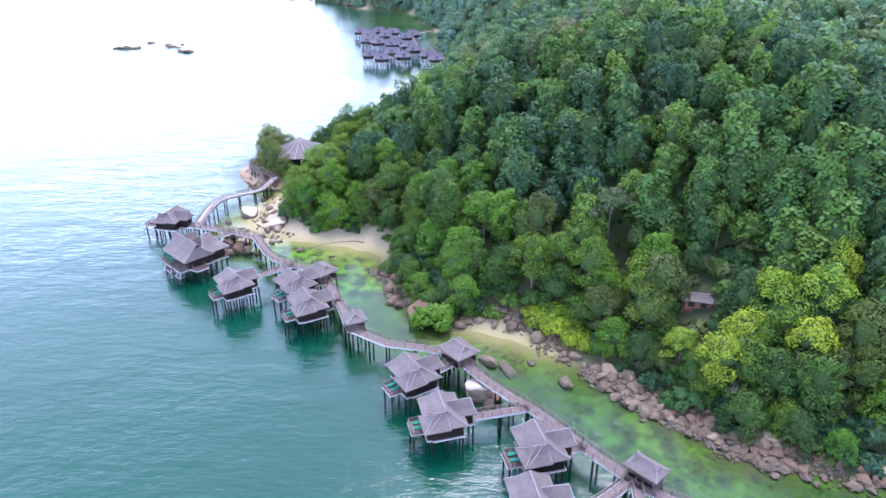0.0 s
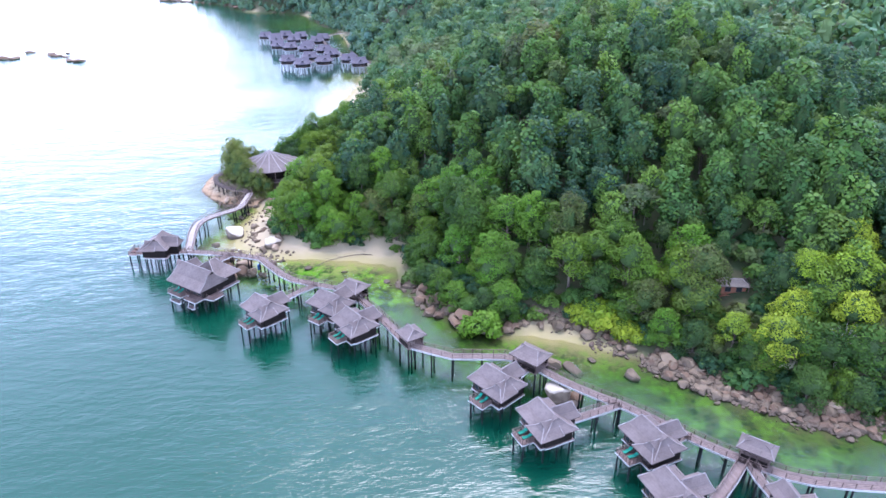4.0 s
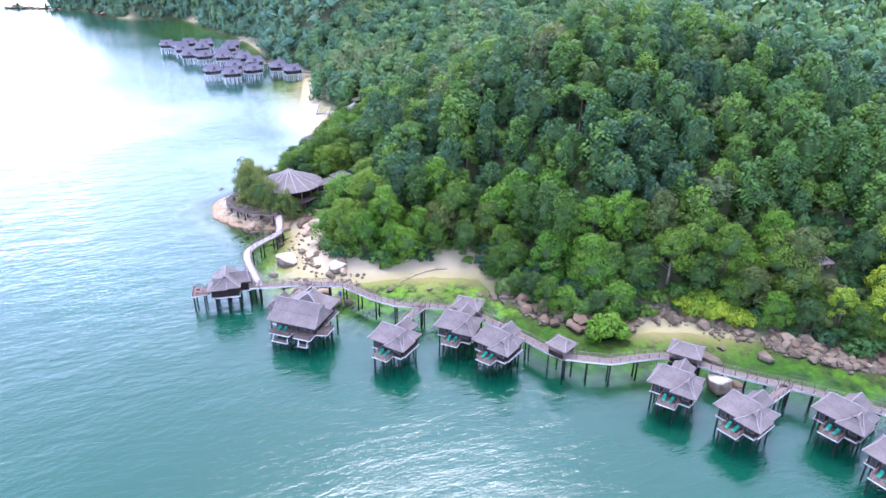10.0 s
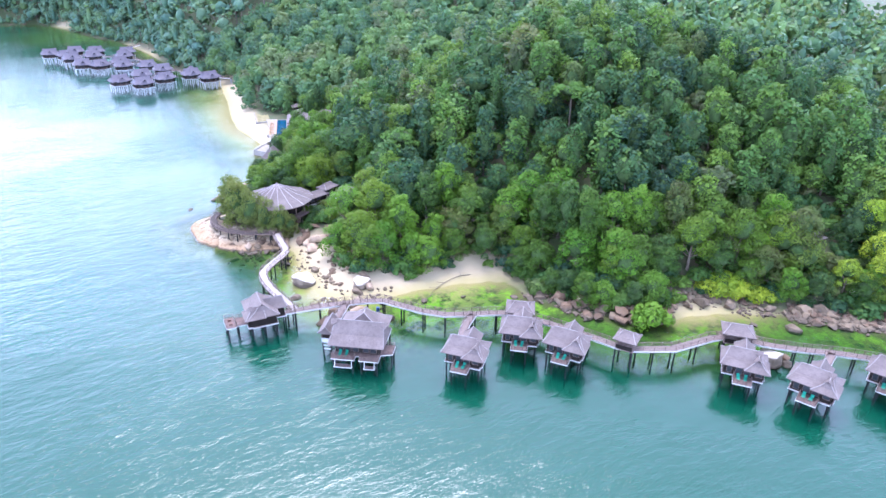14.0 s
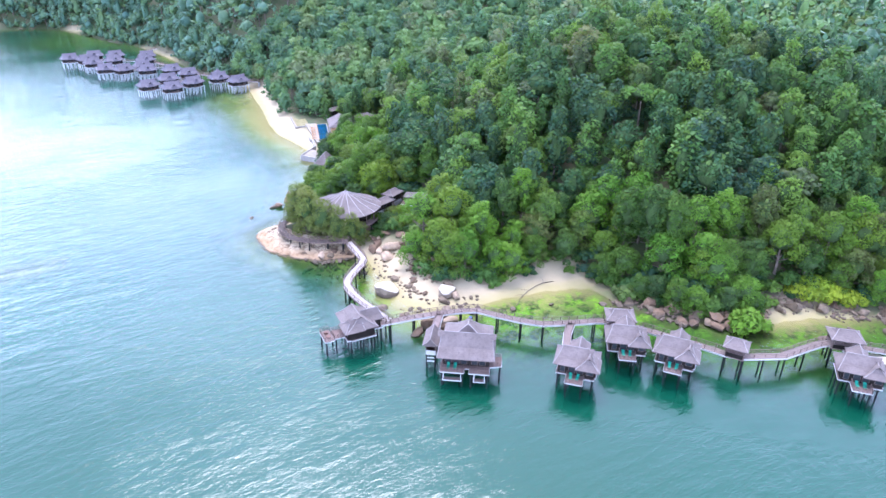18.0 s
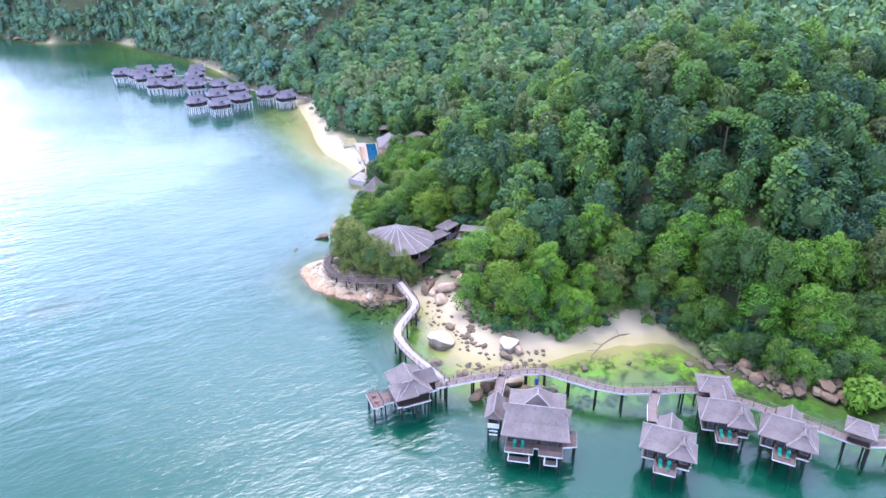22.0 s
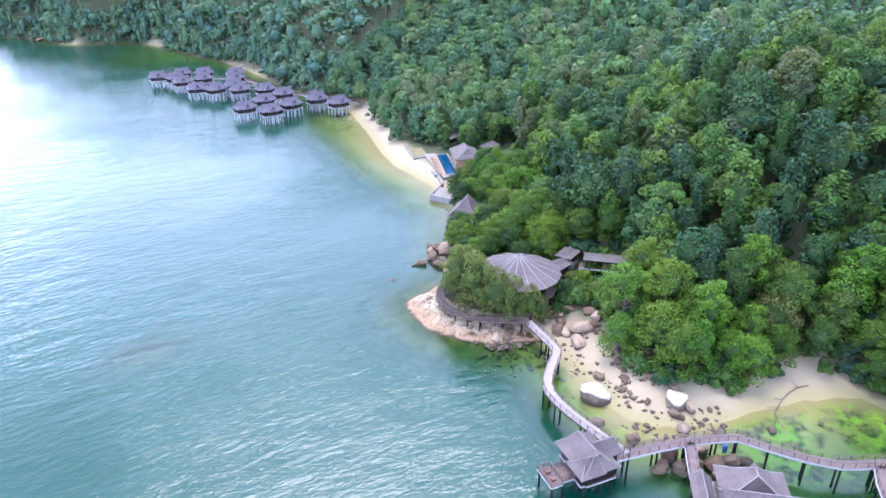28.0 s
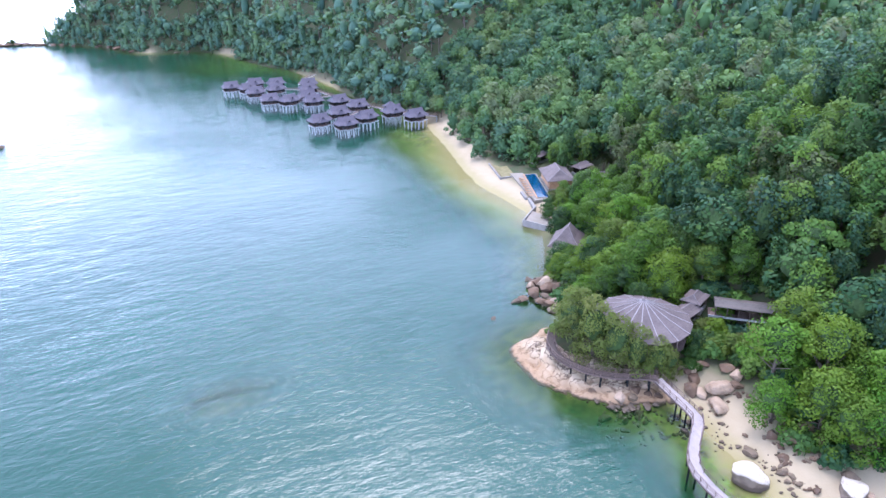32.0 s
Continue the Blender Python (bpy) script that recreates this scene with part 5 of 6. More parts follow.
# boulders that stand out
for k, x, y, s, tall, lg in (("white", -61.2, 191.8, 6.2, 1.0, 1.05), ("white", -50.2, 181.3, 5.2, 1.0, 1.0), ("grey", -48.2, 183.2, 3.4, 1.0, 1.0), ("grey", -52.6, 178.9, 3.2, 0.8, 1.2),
                             ("grey", -66.3, 186.2, 3.0, 0.8, 1.2), ("grey", -63.5, 179.4, 2.8, 1.0, 1.0), ("pale", -54.2, 176.0, 3.6, 0.9, 1.0), ("brown", -60.4, 168.9, 4.6, 1.0, 1.0),
                             ("brown", -57.6, 166.4, 4.2, 0.9, 1.1), ("grey", -55.2, 165.7, 3.8, 1.1, 1.0), ("grey", -63.6, 169.2, 3.6, 0.9, 1.1), ("brown", -58.5, 171.2, 3.4, 0.9, 1.0),
                             ("slab", -47.6, 210.4, 5.6, 0.9, 1.2), ("slab", -51.4, 207.4, 4.6, 0.9, 1.1), ("brown", -43.4, 213.0, 3.2, 0.6, 1.3), ("brown", -45.2, 208.6, 3.6, 0.7, 1.1), ("brown", -52.4, 213.4, 3.8, 0.9, 1.0), ("pale", -51.2, 211.6, 3.2, 0.8, 1.2), ("brown", -49.6, 215.2, 4.0, 0.6, 1.3),
                             ("brown", -49.0, 193.6, 4.2, 0.8, 1.2), ("brown", -47.2, 190.6, 4.0, 0.9, 1.0), ("grey", -46.2, 193.4, 3.6, 1.0, 1.0), ("grey", -56.0, 196.3, 2.6, 0.7, 1.4),
                             ("grey", 23.9, 106.3, 4.2, 0.75, 1.1), ("grey", 12.7, 110.3, 4.4, 0.55, 1.4), ("grey", 8.8, 113.6, 5.0, 0.6, 1.3), ("brown", 9.0, 100.4, 5.4, 1.0, 1.1),
                             ("pale", 7.6, 99.2, 2.8, 1.0, 1.0), ("grey", 15.0, 125.6, 4.4, 0.9, 1.1), ("grey", 20.3, 120.8, 4.6, 0.8, 1.1), ("grey", 18.0, 112.6, 2.2, 0.7, 1.0), ("grey", 27.2, 113.9, 3.4, 0.9, 1.0),
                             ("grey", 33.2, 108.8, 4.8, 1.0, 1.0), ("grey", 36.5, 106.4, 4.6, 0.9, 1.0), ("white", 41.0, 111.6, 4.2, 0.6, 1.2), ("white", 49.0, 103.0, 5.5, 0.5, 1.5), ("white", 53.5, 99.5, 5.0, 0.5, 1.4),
                             ("pale", 58, 92.4, 4.6, 0.7, 1.2), ("grey", 27.6, 81.3, 2.6, 0.9, 1.1), ("pale", 26.0, 81.8, 2.0, 0.9, 1.0), ("brown", 30.2, 81.6, 2.8, 0.8, 1.2), ("grey", -8.0, 143.0, 5.2, 0.8, 1.1),
                             ("brown", -10.5, 142.4, 5.0, 0.75, 1.2), ("brown", -4.0, 134.6, 6.0, 0.6, 1.4), ("grey", -14.6, 152.0, 4.4, 0.9, 1.0), ("brown", -12.4, 147.6, 4.6, 1.0, 1.0), ("grey", -20.5, 155.5, 2.4, 0.6, 1.2), ("grey", -40.5, 167.0, 2.6, 0.6, 1.1), ("grey", -31, 163, 1.8, 0.5, 1.2)):
    boulder(k, x, y, s, None, tall, None, None, lg)

for k, x, y, s, z, tall in (("brown", -55.3, 263.2, 4.2, 0.3, 0.8), ("pale", -49.6, 266.0, 6.0, 0.3, 0.9), ("brown", -49.0, 261.2, 4.6, 0.3, 0.9), ("brown", -59.2, 262.6, 3.6, 0.3, 0.7), ("brown", -56.0, 259.0, 3.6, 0.3, 0.7), ("pale", -46.2, 268.1, 5.0, 0.3, 0.9), ("brown", -45.4, 264.6, 4.4, 0.3, 1.0), ("pale", -53.3, 267.4, 3.4, 0.3, 0.8), ("brown", -66.0, 171.4, 4.0, 0.2, 0.9), ("brown", -62.2, 172.9, 4.4, 0.2, 0.9), ("pale", -57.2, 170.9, 4.2, 0.3, 1.0), ("brown", -64.8, 179.3, 2.8, 0.1, 0.7), ("brown", -61.0, 175.4, 3.0, 0.1, 0.7), ("grey", -49.6, 171.5, 2.6, 0.1, 0.7), ("white", 6.6, 102.0, 5.6, 0.7, 1.1), ("pale", 8.2, 99.4, 2.6, 0.2, 1.0), ("brown", 9.6, 101.2, 4.4, -0.1, 0.9), ("brown", -60.6, 169.0, 4.4, 0.2, 1.0), ("brown", -57.8, 166.6, 4.4, 0.2, 1.0),
                            ("grey", -55.0, 165.9, 3.8, 0.2, 1.1), ("grey", -63.4, 169.4, 3.6, 0.1, 1.0), ("brown", -62.0, 166.6, 3.2, 0.0, 0.9), ("brown", -59.4, 164.4, 3.2, 0.0, 0.9), ("grey", -52.2, 164.6, 2.8, -0.1, 0.9)):
    boulder(k, x, y, s, z, tall)

# stones on the sand of the cove, a dark cluster above them and the jumble below the walkway's end
for k, x, y, s, z, tall in (("grey", -51.7, 213.0, 1.2, None, 0.7), ("brown", -54.2, 209.2, 1.3, None, 0.7), ("brown", -53.2, 206.1, 1.2, None, 0.7), ("grey", -54.2, 203.8, 1.2, None, 0.7), ("brown", -57.1, 205.0, 1.2, None, 0.7),
                            ("brown", -55.7, 201.6, 1.1, None, 0.7), ("grey", -56.6, 198.3, 1.4, None, 0.7), ("brown", -57.9, 200.9, 1.2, None, 0.7), ("brown", -53.5, 199.4, 1.3, None, 0.8), ("grey", -56.4, 196.0, 3.2, None, 0.6),
                            ("brown", -50.7, 196.0, 2.8, None, 0.9), ("brown", -48.4, 193.0, 3.0, None, 0.9), ("brown", -52.9, 192.1, 2.6, None, 0.6), ("grey", -49.4, 194.8, 3.2, None, 1.0), ("brown", -51.6, 193.6, 2.2, None, 0.6),
                            ("brown", -61.3, 219.6, 3.0, 0.8, 0.9), ("pale", -58.9, 219.2, 3.2, 1.0, 0.9), ("brown", -62.1, 215.3, 2.2, 0.0, 0.6), ("brown", -58.4, 216.0, 3.0, 0.4, 0.9), ("pale", -66.0, 219.0, 3.4, 0.6, 0.9),
                            ("grey", -63.6, 218.0, 2.8, 0.5, 0.9), ("brown", -60.2, 217.4, 2.6, 0.5, 1.0), ("grey", -56.4, 213.8, 2.2, 0.2, 0.8), ("brown", -68.2, 218.4, 2.0, -0.1, 0.7), ("grey", -70.2, 212.4, 2.2, -0.7, 0.6)):
    boulder(k, x, y, s, z, tall)

# random rocky margins of the shore
def margin(a, b, n, d0, d1, s0, s1, kinds):
    done = tries = 0
    while done < n and tries < n * 30:
        tries += 1
        t, o = rng.random(), rng.uniform(-9, 9)
        x, y = a[0] + (b[0] - a[0]) * t, a[1] + (b[1] - a[1]) * t
        l = math.dist(a, b)
        x, y = x - (b[1] - a[1]) / l * o, y + (b[0] - a[0]) / l * o
        d = float(shore(np.array([x]), np.array([y]))[0])
        if d0 < d < d1:
            size, kind = s0 + (s1 - s0) * rng.random() ** 2, rng.choice(kinds)
            if size < (2.95 if a[0] > 20 else 2.3):
                RUBBLE.add(x, y, size, rng.uniform(0.7, 1.2), kind == "brown")
                for _ in range(3):
                    RUBBLE.add(x + rng.uniform(-1.8, 1.8), y + rng.uniform(-1.8, 1.8), size * rng.uniform(0.4, 0.7), 1.0, kind != "grey")
            else:
                boulder(kind, x, y, size, None, rng.uniform(0.6, 1.1), None, None, rng.uniform(0.9, 1.4))
            done += 1


margin((95, 68), (58, 84), 170, -3.0, 5.5, 0.9, 3.2, ("brown", "brown", "grey", "pale"))
margin((58, 84), (44, 94), 270, -3.0, 5.0, 0.7, 3.3, ("brown", "brown", "grey", "pale"))
margin((44, 94), (30, 110), 240, -3, 4.5, 0.7, 3.2, ("brown", "grey", "grey", "pale"))
margin((30, 110), (20, 118), 20, -1, 6, 1.0, 3.0, ("grey", "grey", "brown"))
margin((18, 120), (3.5, 126), 36, 3.0, 8, 1.2, 3.6, ("grey",))
margin((3.5, 126), (-11.8, 141), 70, -2.5, 4, 1.4, 4.2, ("brown", "grey", "brown"))
margin((-11.8, 141), (-17, 156), 26, -2, 4, 1.2, 3.6, ("brown", "grey"))
margin((-46, 172), (-62, 184), 26, -5, 5, 0.8, 3.0, ("grey", "brown", "pale"))
margin((-48, 186), (-50, 200), 14, 4, 11, 1.0, 2.6, ("brown", "grey"))
margin((-62, 186), (-57, 212), 16, -4, 5, 0.5, 1.2, ("grey", "brown"))
margin((-55, 252), (-46, 270), 34, -5, 4, 1.6, 5.2, ("brown", "pale", "brown", "grey"))
margin((-52, 262), (-46, 272), 12, -6, 2, 2.5, 5.0, ("pale", "brown"))
margin((-56, 210), (-70, 221), 26, -8.5, -1.5, 0.9, 2.6, ("brown", "grey"))
margin((-57.5, 216), (-69.5, 222.5), 34, -2.2, 5, 1.2, 3.2, ("grey", "brown", "pale"))
margin((-50, 214), (-44, 216), 10, 6, 14, 1.5, 3.6, ("brown", "pale"))
for x, y, s in ((-60.2, 263.2, 3.0), (-70.6, 258.6, 1.8), (-200, 516, 4), (-251, 526, 7), (-244, 526, 9), (-237, 525, 8), (-236, 553, 7), (-218, 538, 6), (-212, 534, 8), (-205, 528, 5), (-196, 510, 7), (-190, 508, 8), (-208, 545, 4), (-222, 548, 3), (-213, 948, 9), (-206, 946, 12), (-199, 944, 12), (-192, 941, 10), (-186, 937, 9), (-181, 933, 8), (-176, 930, 7), (-168, 922, 6), (-160, 916, 6), (-150, 902, 5), (-128, 880, 8), (-120, 868, 7), (-113, 852, 9), (-108, 838, 7), (-104, 822, 6), (-60, 790, 5), (-70, 791, 4)):
    boulder("brown", x, y, s, -0.3, 0.6, None, None, 1.5)

def headland_ledge():
    """Whaleback granite round the headland, stepped and cracked, following the waterline."""
    line = smooth_line([(-55.8, 214.5), (-60.5, 217.2), (-65.5, 218.6), (-69.5, 222.8), (-73.6, 229), (-75.0, 236.5), (-74.2, 243), (-69.5, 247.0), (-63.5, 249.2), (-58.5, 248)], 14)
    across = np.linspace(-2.2, 9.0, 34)
    V, n = [], len(across)
    for i, (x, y) in enumerate(line):
        a, b = line[max(0, i - 1)], line[min(len(line) - 1, i + 1)]
        l = math.dist(a, b)
        nx, ny = (b[1] - a[1]) / l, -(b[0] - a[0]) / l
        k = i / (len(line) - 1)
        swell = 0.55 + 0.45 * math.sin(math.pi * min(1, 0.12 + k * 1.05))
        for d in across:
            px, py = x + nx * d, y + ny * d
            t = max(0.0, (d + 2.0) / 11.0)
            z = -0.9 + 5.2 * swell * (1 - (1 - t) ** 2.4) - max(0, t - 0.72) * 3.0
            p = Vector((px, py, z))
            z += 1.1 * noise.noise(p * 0.17) + 0.28 * noise.noise(p * 0.45 + Vector((9, 2, 0)))
            strata = noise.noise(Vector((px * 0.35 + z * 0.9, py * 0.35, z * 1.6)))
            z -= 0.4 * max(0, 0.12 - abs(strata)) / 0.12 * (1 if t < 0.75 else 0.3)
            crack = noise.noise(Vector((px * 0.22, py * 0.22, 5.0)))
            z -= 0.8 * max(0, 0.045 - abs(crack)) / 0.045
            V.append((px, py, z))
    F = [(i * n + k, i * n + k + 1, (i + 1) * n + k + 1, (i + 1) * n + k) for i in range(len(line) - 1) for k in range(n - 1)]
    ob = link_mesh("rock_ledge", V, F, M_LEDGE, None, True)
    tagged(ob, "broad pale granite ledge, stepped and cracked, ringing the headland", "rock")


headland_ledge()
RUBBLE.finish()


def barrel():
    # barrel shape stands for a small blue object of unknown kind
    b = thing("barrel", pose(-53.2, 168.0, 0.2), "unidentified small blue object, modelled as a barrel, below the walkway", "barrel")
    m = simple("blue plastic", (0.03, 0.09, 0.25), (0.05, 0.12, 0.3), 2.0, 0.4, 0.1)
    part("body", rod((0, 0, 0), (0, 0, 1.5), 0.42, 0.42, 14), m, b)
    for z in (0.45, 1.0):
        part("hoop", rod((0, 0, z), (0, 0, z + 0.08), 0.45, 0.45, 14), m, b)
    part("lid", rod((0, 0, 1.5), (0, 0, 1.56), 0.36, 0.36, 14), m, b)


barrel()


def driftwood():
    d = thing("driftwood", Matrix(), "long dark bare branch lying across the shallows", "driftwood")
    pts = [(-22.8, 170.4, 0.5), (-25.6, 171.2, 0.7), (-28.6, 171.2, 0.6), (-31.4, 170.8, 0.45), (-33.8, 170.0, 0.35), (-36.2, 169.2, 0.15), (-38.2, 167.6, 0.0)]
    for k, (a, b) in enumerate(zip(pts, pts[1:])):
        part("branch", rod(a, b, 0.12 - 0.012 * k, 0.108 - 0.012 * k, 6), M_BARK, d)
    for a, b in (((-25.6, 171.2, 0.7), (-24.6, 173.0, 0.9)), ((-31.4, 170.8, 0.45), (-33.0, 172.0, 0.7)), ((-33.8, 170.0, 0.35), (-36.0, 171.0, 0.4)), ((-36.2, 169.2, 0.15), (-38.6, 165.4, 0.05)), ((-38.2, 167.6, 0.0), (-40.4, 167.4, 0.15))):
        part("branch", rod(a, b, 0.05, 0.025, 6), M_BARK, d)


driftwood()

# ---- trees ----
def sphere_dirs(n, rg):
    i = np.arange(n) + 0.5
    ph = np.pi * (1 + 5 ** 0.5) * i + rg.random() * 6
    z = 1 - 2 * i / n
    r = np.sqrt(1 - z * z)
    return np.stack([np.cos(ph) * r, np.sin(ph) * r, z], -1)


ICO = bmesh.new()
bmesh.ops.create_icosphere(ICO, subdivisions=2, radius=1.0)
ICO_V = np.array([v.co[:] for v in ICO.verts])
ICO.verts.index_update()
ICO_F = np.array([[v.index for v in f.verts] for f in ICO.faces])
ICO.free()


def lobes_of(kind, rg):
    """Lobes of a crown: centres and radii, in metres, from the foot of the tree."""
    out = []

    def put(rr, th, z, r, v):
        out.append((rr * math.cos(th), rr * math.sin(th), z, r * rg.uniform(0.8, 1.25), v * rg.uniform(0.8, 1.25)))

    if kind == "dome":
        for a in range(24):
            up = (a / 23) ** 0.85
            put(4.0 * math.sqrt(max(0.02, 1 - up ** 2)) * rg.uniform(0.7, 1.08), a * 2.4 + rg.random(), 5.6 + up * 7.2 + rg.uniform(-0.9, 0.9), 1.35, 1.15)
    elif kind == "spire":
        for a in range(20):
            up = a / 19
            put(2.0 * (1 - 0.4 * up ** 3) * rg.uniform(0.5, 1.1), a * 2.4 + rg.random(), 1.5 + up * 14.5, 1.25, 1.5)
    elif kind == "umbrella":
        for a in range(22):
            rr = 4.8 * math.sqrt((a + 0.5) / 22)
            put(rr, a * 2.4 + rg.random(), 12.4 - 0.10 * rr * rr + rg.uniform(-0.9, 0.6), 1.3, 0.75)
    elif kind == "tall":
        for a in range(24):
            up = a / 23
            put(3.2 * math.sin(0.55 + 2.3 * up) * rg.uniform(0.55, 1.1), a * 2.4 + rg.random(), 5.0 + up * 10.5 + rg.uniform(-0.6, 0.6), 1.25, 1.2)
    elif kind == "bushy":
        for a in range(26):
            up = a / 25
            put(4.1 * math.cos(up * 1.38) ** 0.7 * rg.uniform(0.65, 1.08), a * 2.4 + rg.random(), 1.0 + up * 9.4 + rg.uniform(-0.7, 0.7), 1.35, 1.2)
    elif kind == "shrub":
        for a in range(12):
            rr = 2.3 * math.sqrt(a / 12)
            put(rr, a * 2.4 + rg.random(), 1.7 - 0.16 * rr * rr + rg.uniform(-0.3, 0.6), 0.95, 0.85)
    return np.array(out)


def crown(kind, seed, cards, size, core=0.78, thin=1, grow=1.0):
    """Crown as loose leaf sprays round a solid heart: vertices, faces and the way each spray faces."""
    rg = np.random.default_rng(seed)
    L = lobes_of(kind, random.Random(seed))[::thin]
    L[:, 3:] *= grow
    V, F, P, n0 = [], [], [], 0
    mid = L[:, :3].mean(0)
    reach = np.abs(L[:, :3] - mid).max(0)
    for k, (cx, cy, cz, rh, rv) in enumerate(L):
        c, rad = np.array([cx, cy, cz]), np.array([rh, rh, rv])
        d = sphere_dirs(cards, rg)
        d = d[d[:, 2] > -0.6]
        pos = c + rad * d * rg.uniform(0.7, 1.2, (len(d), 1))
        keep = np.ones(len(d), bool)
        for j, (ox, oy, oz, orh, orv) in enumerate(L):
            if j != k:
                q = (pos - (ox, oy, oz)) / (orh, orh, orv)
                keep &= (q * q).sum(1) > 0.5
        q = (pos - mid) / (reach * core)
        keep &= (q * q).sum(1) > 0.7
        pos, d = pos[keep], d[keep]
        nn = d * 0.8 + rg.normal(0, 0.4, d.shape) + (0, 0, 0.3)
        nn /= np.linalg.norm(nn, axis=1, keepdims=True)
        a = np.cross(nn, rg.normal(0, 1, d.shape))
        a /= np.linalg.norm(a, axis=1, keepdims=True) + 1e-9
        b = np.cross(nn, a)
        s = size * rg.uniform(0.55, 1.3, (len(d), 1))
        q = np.stack([pos - a * s * 0.62, pos - b * s * rg.uniform(0.3, 0.55, s.shape) - nn * s * 0.1, pos + a * s * 0.62 - nn * s * 0.22, pos + b * s * rg.uniform(0.3, 0.55, s.shape) - nn * s * 0.1], 1)
        V.append(q.reshape(-1, 3))
        F.append(n0 + np.arange(len(d) * 4).reshape(-1, 4))
        out = (pos - mid) / (np.linalg.norm(pos - mid, axis=1, keepdims=True) + 1e-6)
        P.append(np.repeat(d * 0.7 + out * 0.3, 4, 0))
        n0 += len(d) * 4
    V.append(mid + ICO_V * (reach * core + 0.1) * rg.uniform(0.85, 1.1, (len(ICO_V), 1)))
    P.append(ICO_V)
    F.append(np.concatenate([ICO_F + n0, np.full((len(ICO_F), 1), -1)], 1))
    return np.concatenate(V), np.concatenate(F), np.concatenate(P)


def trunk_arrays(h, r, n=6):
    ring = np.stack([np.cos(np.arange(n) * 2 * np.pi / n), np.sin(np.arange(n) * 2 * np.pi / n)], -1)
    V = np.concatenate([np.column_stack([ring * r * k, np.full(n, z)]) for k, z in ((1.5, -1.0), (1.0, 1.0), (0.45, h))])
    F = [(i + n * l, (i + 1) % n + n * l, (i + 1) % n + n * (l + 1), i + n * (l + 1)) for l in range(2) for i in range(n)]
    return V, np.array(F)


def mesh_of(name, V, F, mats, tint=None, index=None, puff=None):
    """A mesh from arrays; faces of three corners carry -1 in the fourth."""
    me = bpy.data.meshes.new(name)
    four = F[:, 3] >= 0
    counts = np.where(four, 4, 3)
    flat = F.reshape(-1)
    flat = flat[flat >= 0]
    me.vertices.add(len(V))
    me.vertices.foreach_set("co", V.astype(np.float32).reshape(-1))
    me.loops.add(len(flat))
    me.loops.foreach_set("vertex_index", flat.astype(np.int32))
    me.polygons.add(len(F))
    me.polygons.foreach_set("loop_start", np.concatenate([[0], np.cumsum(counts)[:-1]]).astype(np.int32))
    for m in mats:
        me.materials.append(m)
    if index is not None:
        me.polygons.foreach_set("material_index", index.astype(np.int32))
    if tint is not None:
        me.attributes.new("tint", "FLOAT", "POINT").data.foreach_set("value", tint.astype(np.float32))
    if puff is not None:
        me.attributes.new("puff", "FLOAT_VECTOR", "POINT").data.foreach_set("vector", puff.astype(np.float32).reshape(-1))
    me.update(calc_edges=True)
    return me


KINDS = ["dome", "dome", "dome", "tall", "tall", "spire", "umbrella", "spire", "spire"]
NEAR = {k: [crown(k, 100 + i * 7 + len(k), 115, 0.45, 0.6) for i in range(3)] for k in ("dome", "tall", "umbrella", "shrub", "bushy")}
MID = {k: [crown(k, 300 + i * 5 + len(k), 42, 0.72, 0.66) for i in range(4)] for k in ("dome", "tall", "spire", "umbrella", "shrub", "bushy")}
LOW = {k: [crown(k, 400 + i * 5 + len(k), 19, 1.08, 0.7) for i in range(3)] for k in ("dome", "tall", "umbrella", "bushy", "spire")}
FARC = {k: [crown(k, 500 + i * 3 + len(k), 10, 1.75, 0.75, 3, 1.6) for i in range(4)] for k in ("dome", "tall", "spire", "umbrella", "bushy")}

# clear ground: buildings, the pool, the bridge, the bare headland
# some circles only open the camera's view of the hut, bridge and pool
CLEAR = [(-51.6, 229.3, 12.5), (-40, 228, 5.5), (-34.6, 230, 5), (-66, 233, 8), (-70, 240, 8), (-63, 222, 6), (-27, 221.5, 4.5), (-31, 214, 2), (-35.5, 214, 5), (55, 119, 4.5), (53, 114.5, 2.5), (50.5, 115.5, 3), (46.5, 112.5, 2.5), (-34, 277, 8), (-8, 320, 8.5), (-10, 330, 9), (-16, 314, 9), (-16, 334, 7), (-13, 306, 7),
         (-6, 340, 9), (1, 325, 9), (-22, 305, 10), (-8, 352, 9), (15, 331, 5), (14.5, 317, 5), (10, 352, 5), (-46, 211, 6), (-42, 214, 4)]


def free(x, y, d, margin_m=1.5):
    ok = d > np.where(y > 470, 0.8, 3.0) + (4.5 if margin_m > 0 else 3.5) * np.clip(beach(x, y, d * 0 + 6) * 1.4, 0, 1) + 3.0 * bump2(x, y, -53, 197, 7, 12)
    for cx, cy, r in CLEAR:
        ok &= (x - cx) ** 2 + (y - cy) ** 2 > (r + margin_m) ** 2
    return ok


def scatter(x0, x1, y0, y1, gap, seed, margin_m=1.5):
    rg = np.random.default_rng(seed)
    xs, ys = np.meshgrid(np.arange(x0, x1, gap), np.arange(y0, y1, gap * 0.87))
    xs = xs + (np.arange(xs.shape[0]) % 2)[:, None] * gap / 2
    xs, ys = xs + rg.uniform(-0.42, 0.42, xs.shape) * gap, ys + rg.uniform(-0.42, 0.42, xs.shape) * gap
    x, y = xs.ravel(), ys.ravel()
    d = shore(x, y)
    k = free(x, y, d, margin_m)
    return x[k], y[k], d[k], height(x[k], y[k], d[k])


